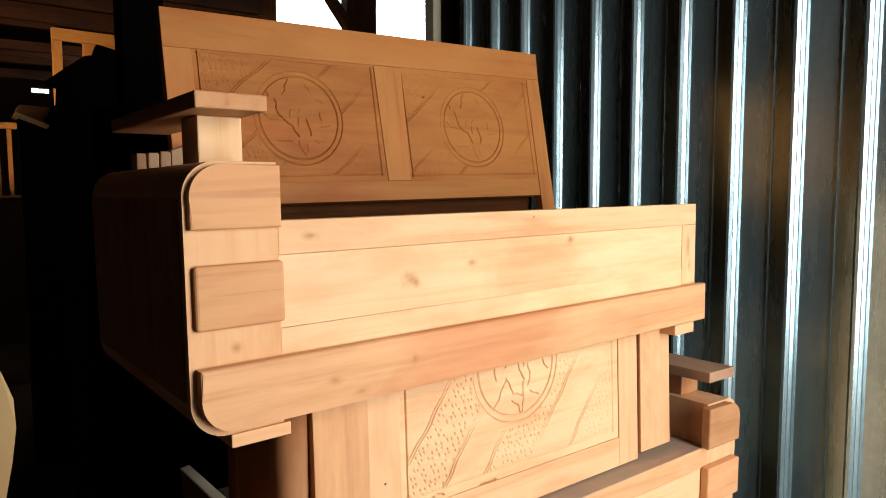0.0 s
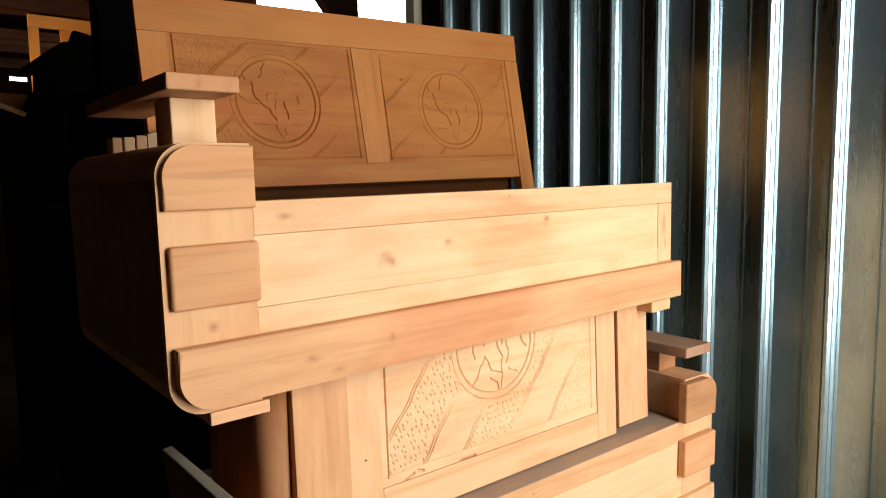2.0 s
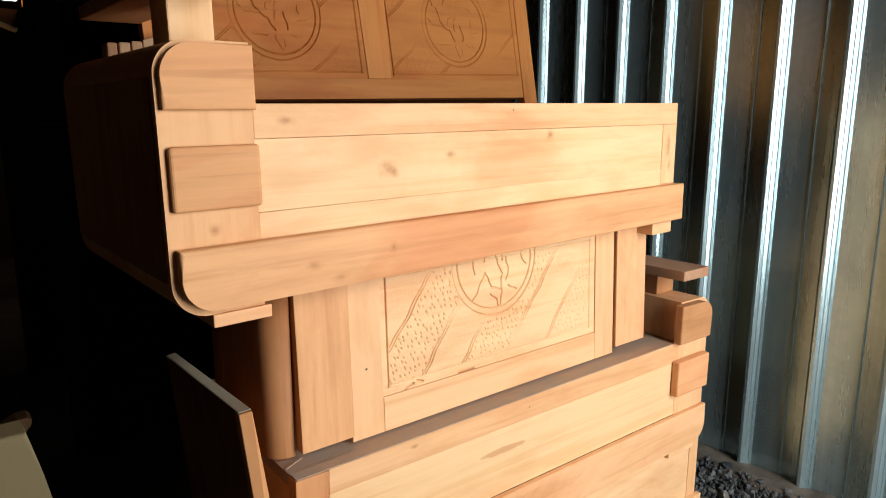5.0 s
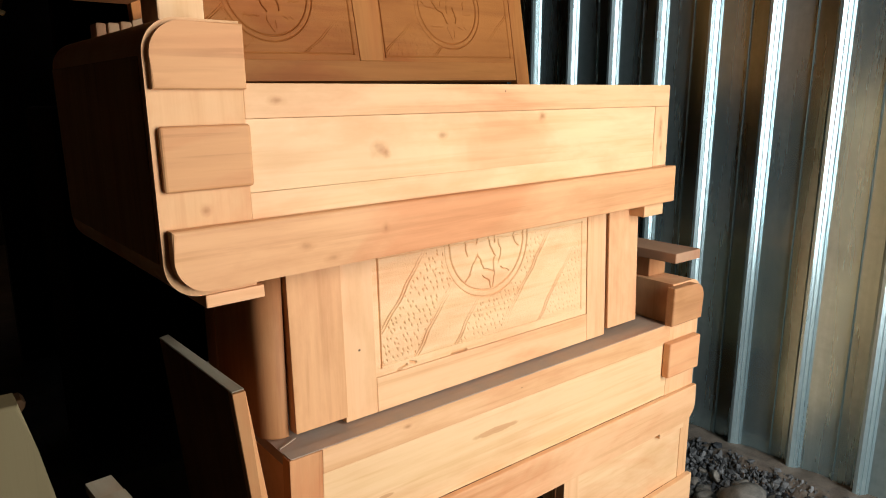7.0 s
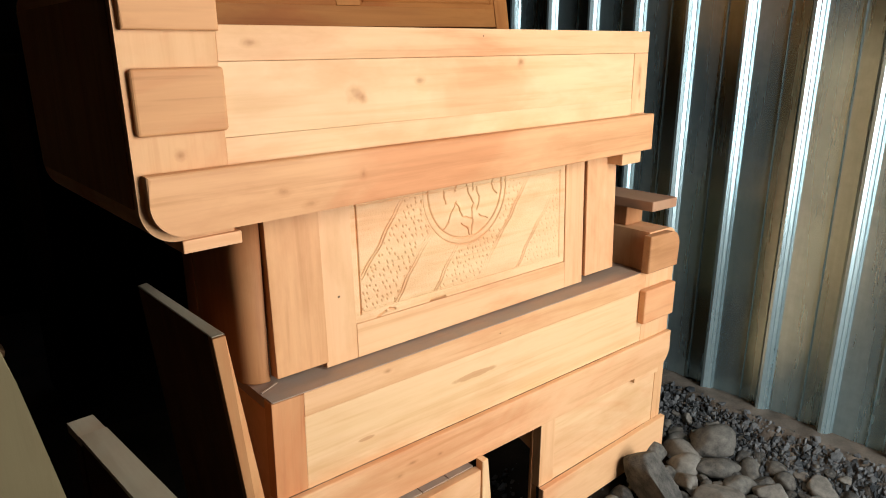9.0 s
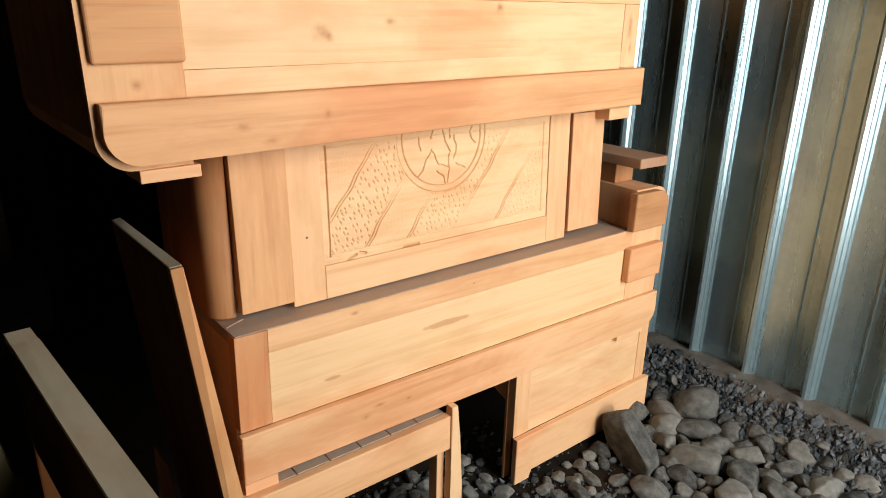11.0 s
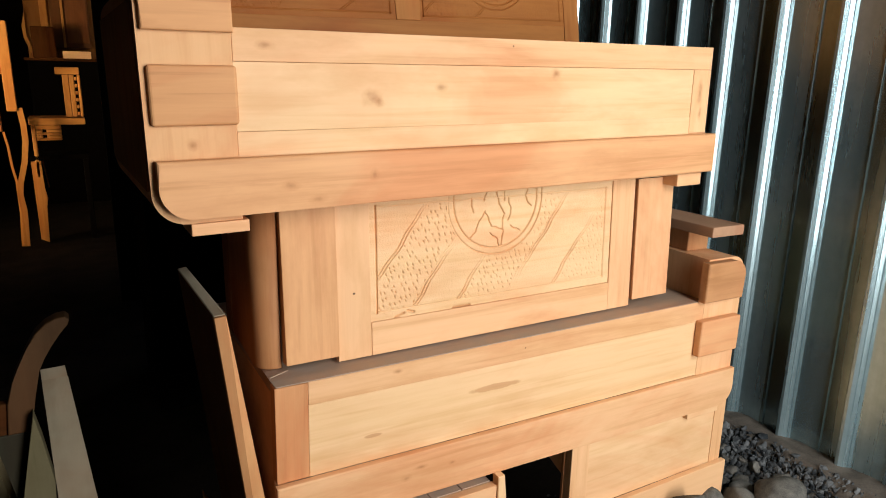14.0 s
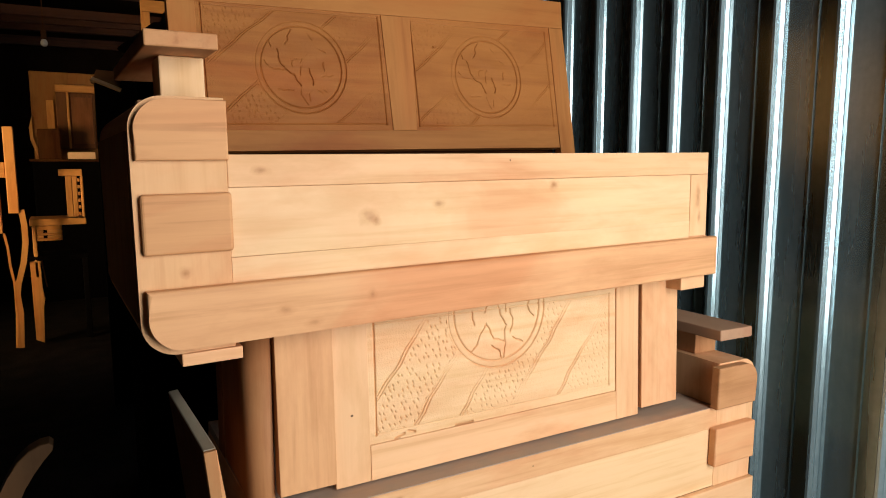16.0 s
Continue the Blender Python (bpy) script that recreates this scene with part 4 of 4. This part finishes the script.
part("socket", box(0.149, 0.177, 4.256, 4.284, 2.117, 2.165, 0.004), old_shade_z, bulb)
part("cable", sweep([(0.163, 4.27, 2.166), (0.163, 4.27, 2.7), (0.163, 4.27, 3.3)], 0.006, 0.006, (0, 1, 0)), old_shade_z, bulb)

# ---- river stones and gravel by the kerb ----
rnd = random.Random(4)


def stone_mesh(seed, flat, keen, block=False):
    """A water-worn stone: a ball cut by random planes, the arrises rubbed down."""
    cut = random.Random(seed * 17 + 5)
    planes = []
    for k in range(11):
        n = Vector((cut.uniform(-1, 1), cut.uniform(-1, 1), cut.uniform(-1, 1))).normalized()
        planes.append((n, cut.uniform(0.60, 0.84)))
    if block:
        planes = [(Vector(n).normalized(), d) for n, d in (((1, 0.15, 0.2), 0.80), ((-1, 0.1, 0.25), 0.78), ((0.1, 1, 0.2), 0.58), ((0.05, -1, 0.15), 0.60), ((0.1, 0.15, 1), 0.55), ((0, 0.1, -1), 0.6), ((0.7, 0.6, 0.5), 0.78), ((-0.6, -0.7, 0.6), 0.80))]
    bm = bmesh.new()
    bmesh.ops.create_icosphere(bm, subdivisions=4, radius=1.0)
    for v in bm.verts:
        d = v.co.normalized()
        p = d * (1.0 + 0.14 * noise.noise(d * 1.3 + Vector((seed * 7.3, 0, 0))))
        for n, far_off in planes:
            over = p.dot(n) - far_off
            if over > 0:
                p -= n * over * keen
        p *= 1.0 + 0.02 * noise.noise(d * 7.0 + Vector((0, seed * 2.1, 0)))
        v.co = Vector((p.x * 1.12, p.y * 0.92, p.z * flat))
    bmesh.ops.smooth_vert(bm, verts=bm.verts, factor=0.5, use_axis_x=True, use_axis_y=True, use_axis_z=True)
    me = bpy.data.meshes.new("river_stone")
    bm.to_mesh(me)
    bm.free()
    me.shade_smooth()
    me.materials.append(stone_mat)
    return me


STONES = [stone_mesh(k, 0.62 + 0.07 * (k % 4), 0.96 if k % 3 else 0.75) for k in range(10)]
STONES.append(stone_mesh(21, 1.0, 0.97, True))
PLACED = []


def lay_stone(x, y, size, z, turn, label="grey rounded river stone lying by the wall", tilt=(0, 0), stretch=1.0, k=None):
    ob = new("river_stone", STONES[rnd.randrange(10) if k is None else k])
    ob.matrix_basis = pose(x, y, z, tilt[0], tilt[1], turn) @ Matrix.Diagonal((size * stretch, size, size, 1))
    tagged(ob, label, "stone", "river stones")
    PLACED.append((x, y, size))
    return ob


lay_stone(1.712, 0.952, 0.082, 0.080, -96, "long blocky grey river stone leaning by the sofa base", (8, 34), 1.45, 10)
lay_stone(2.060, 0.945, 0.068, 0.092, -30, "broad pale grey river stone on the heap", (4, 0), 1.3, 3)
lay_stone(1.905, 1.075, 0.048, 0.060, 30, k=5)
lay_stone(1.975, 0.885, 0.055, 0.050, -50, stretch=1.4, k=6)
lay_stone(2.135, 0.800, 0.046, 0.070, 15, stretch=1.2, k=4)
lay_stone(1.845, 0.800, 0.065, 0.040, -60, stretch=1.2, k=7)
for radius, many in ((0.054, 260), (0.044, 700), (0.035, 2200), (0.027, 6000), (0.020, 9000)):
    for k in range(many):
        if len(PLACED) > 298:
            break
        x, y = rnd.uniform(0.50, 2.15), rnd.uniform(0.12, 1.40)
        near = x > 1.62 and y < 1.06 or (x > 1.35 and y < 1.06 and radius < 0.03 and k % 6 == 0)
        right = x > 1.985 and y < 1.40
        under = 0.62 < x < 1.28 and 1.04 < y < 1.30 and radius < 0.04 and k % 3 == 0
        if not (near or right or under) or (x > 2.06 and radius > 0.045) or (x > 2.11 and radius > 0.03):
            continue
        size = radius * rnd.uniform(0.85, 1.15)
        if (x - 1.712) ** 2 + (y - 0.945) ** 2 < (0.070 + size) ** 2 or any((x - a) ** 2 + (y - b) ** 2 < (0.72 * (size + c)) ** 2 for a, b, c in PLACED):
            continue
        if not under and y + size > 1.085 and x - size < 1.985:
            continue
        heap = max(0.035 * max(0.0, 1 - abs(x - 2.0) / 0.35), (x - 2.035) * 0.86) if not under else 0.0
        lay_stone(x, y, size, size * 0.36 + heap, rnd.uniform(0, 360), tilt=(rnd.uniform(-20, 20), rnd.uniform(-20, 20)), stretch=rnd.uniform(0.9, 1.28))

verts, faces = [], []
ico = bmesh.new()
bmesh.ops.create_icosphere(ico, subdivisions=1, radius=1.0)
ico_v, ico_f = [v.co.copy() for v in ico.verts], [[v.index for v in f.verts] for f in ico.faces]
ico.free()
for k in range(26000):
    if k < 5200:
        x, y = rnd.uniform(0.45, 2.16), rnd.uniform(0.05, 1.40)
        z = 0.004 + 0.035 * max(0.0, 1 - abs(x - 2.0) / 0.35)
    else:
        x = min(rnd.uniform(2.01, 2.212), rnd.uniform(2.05, 2.262))
        y = rnd.uniform(0.1, 1.95)
        z = min(0.168, max(0.006, 0.150 - (2.195 - x) * 0.86) + rnd.uniform(-0.006, 0.006))
    if x < 0.6 and y < 0.6:
        continue
    r = 0.0030 + 0.019 * rnd.random() ** 4
    m = pose(x, y, z, rnd.uniform(0, 360), rnd.uniform(0, 360), 0) @ Matrix.Diagonal((r, r * rnd.uniform(0.5, 1), r * rnd.uniform(0.3, 0.7), 1))
    o = len(verts)
    verts += [(m @ (v * rnd.uniform(0.6, 1.25)))[:] for v in ico_v]
    faces += [[i + o for i in f] for f in ico_f]
me = bpy.data.meshes.new("gravel")
me.from_pydata(verts, [], faces)
me.materials.append(gravel_mat)
tagged(new("gravel", me), "dark grey gravel and chips by the wall", "gravel", kind="stuff")
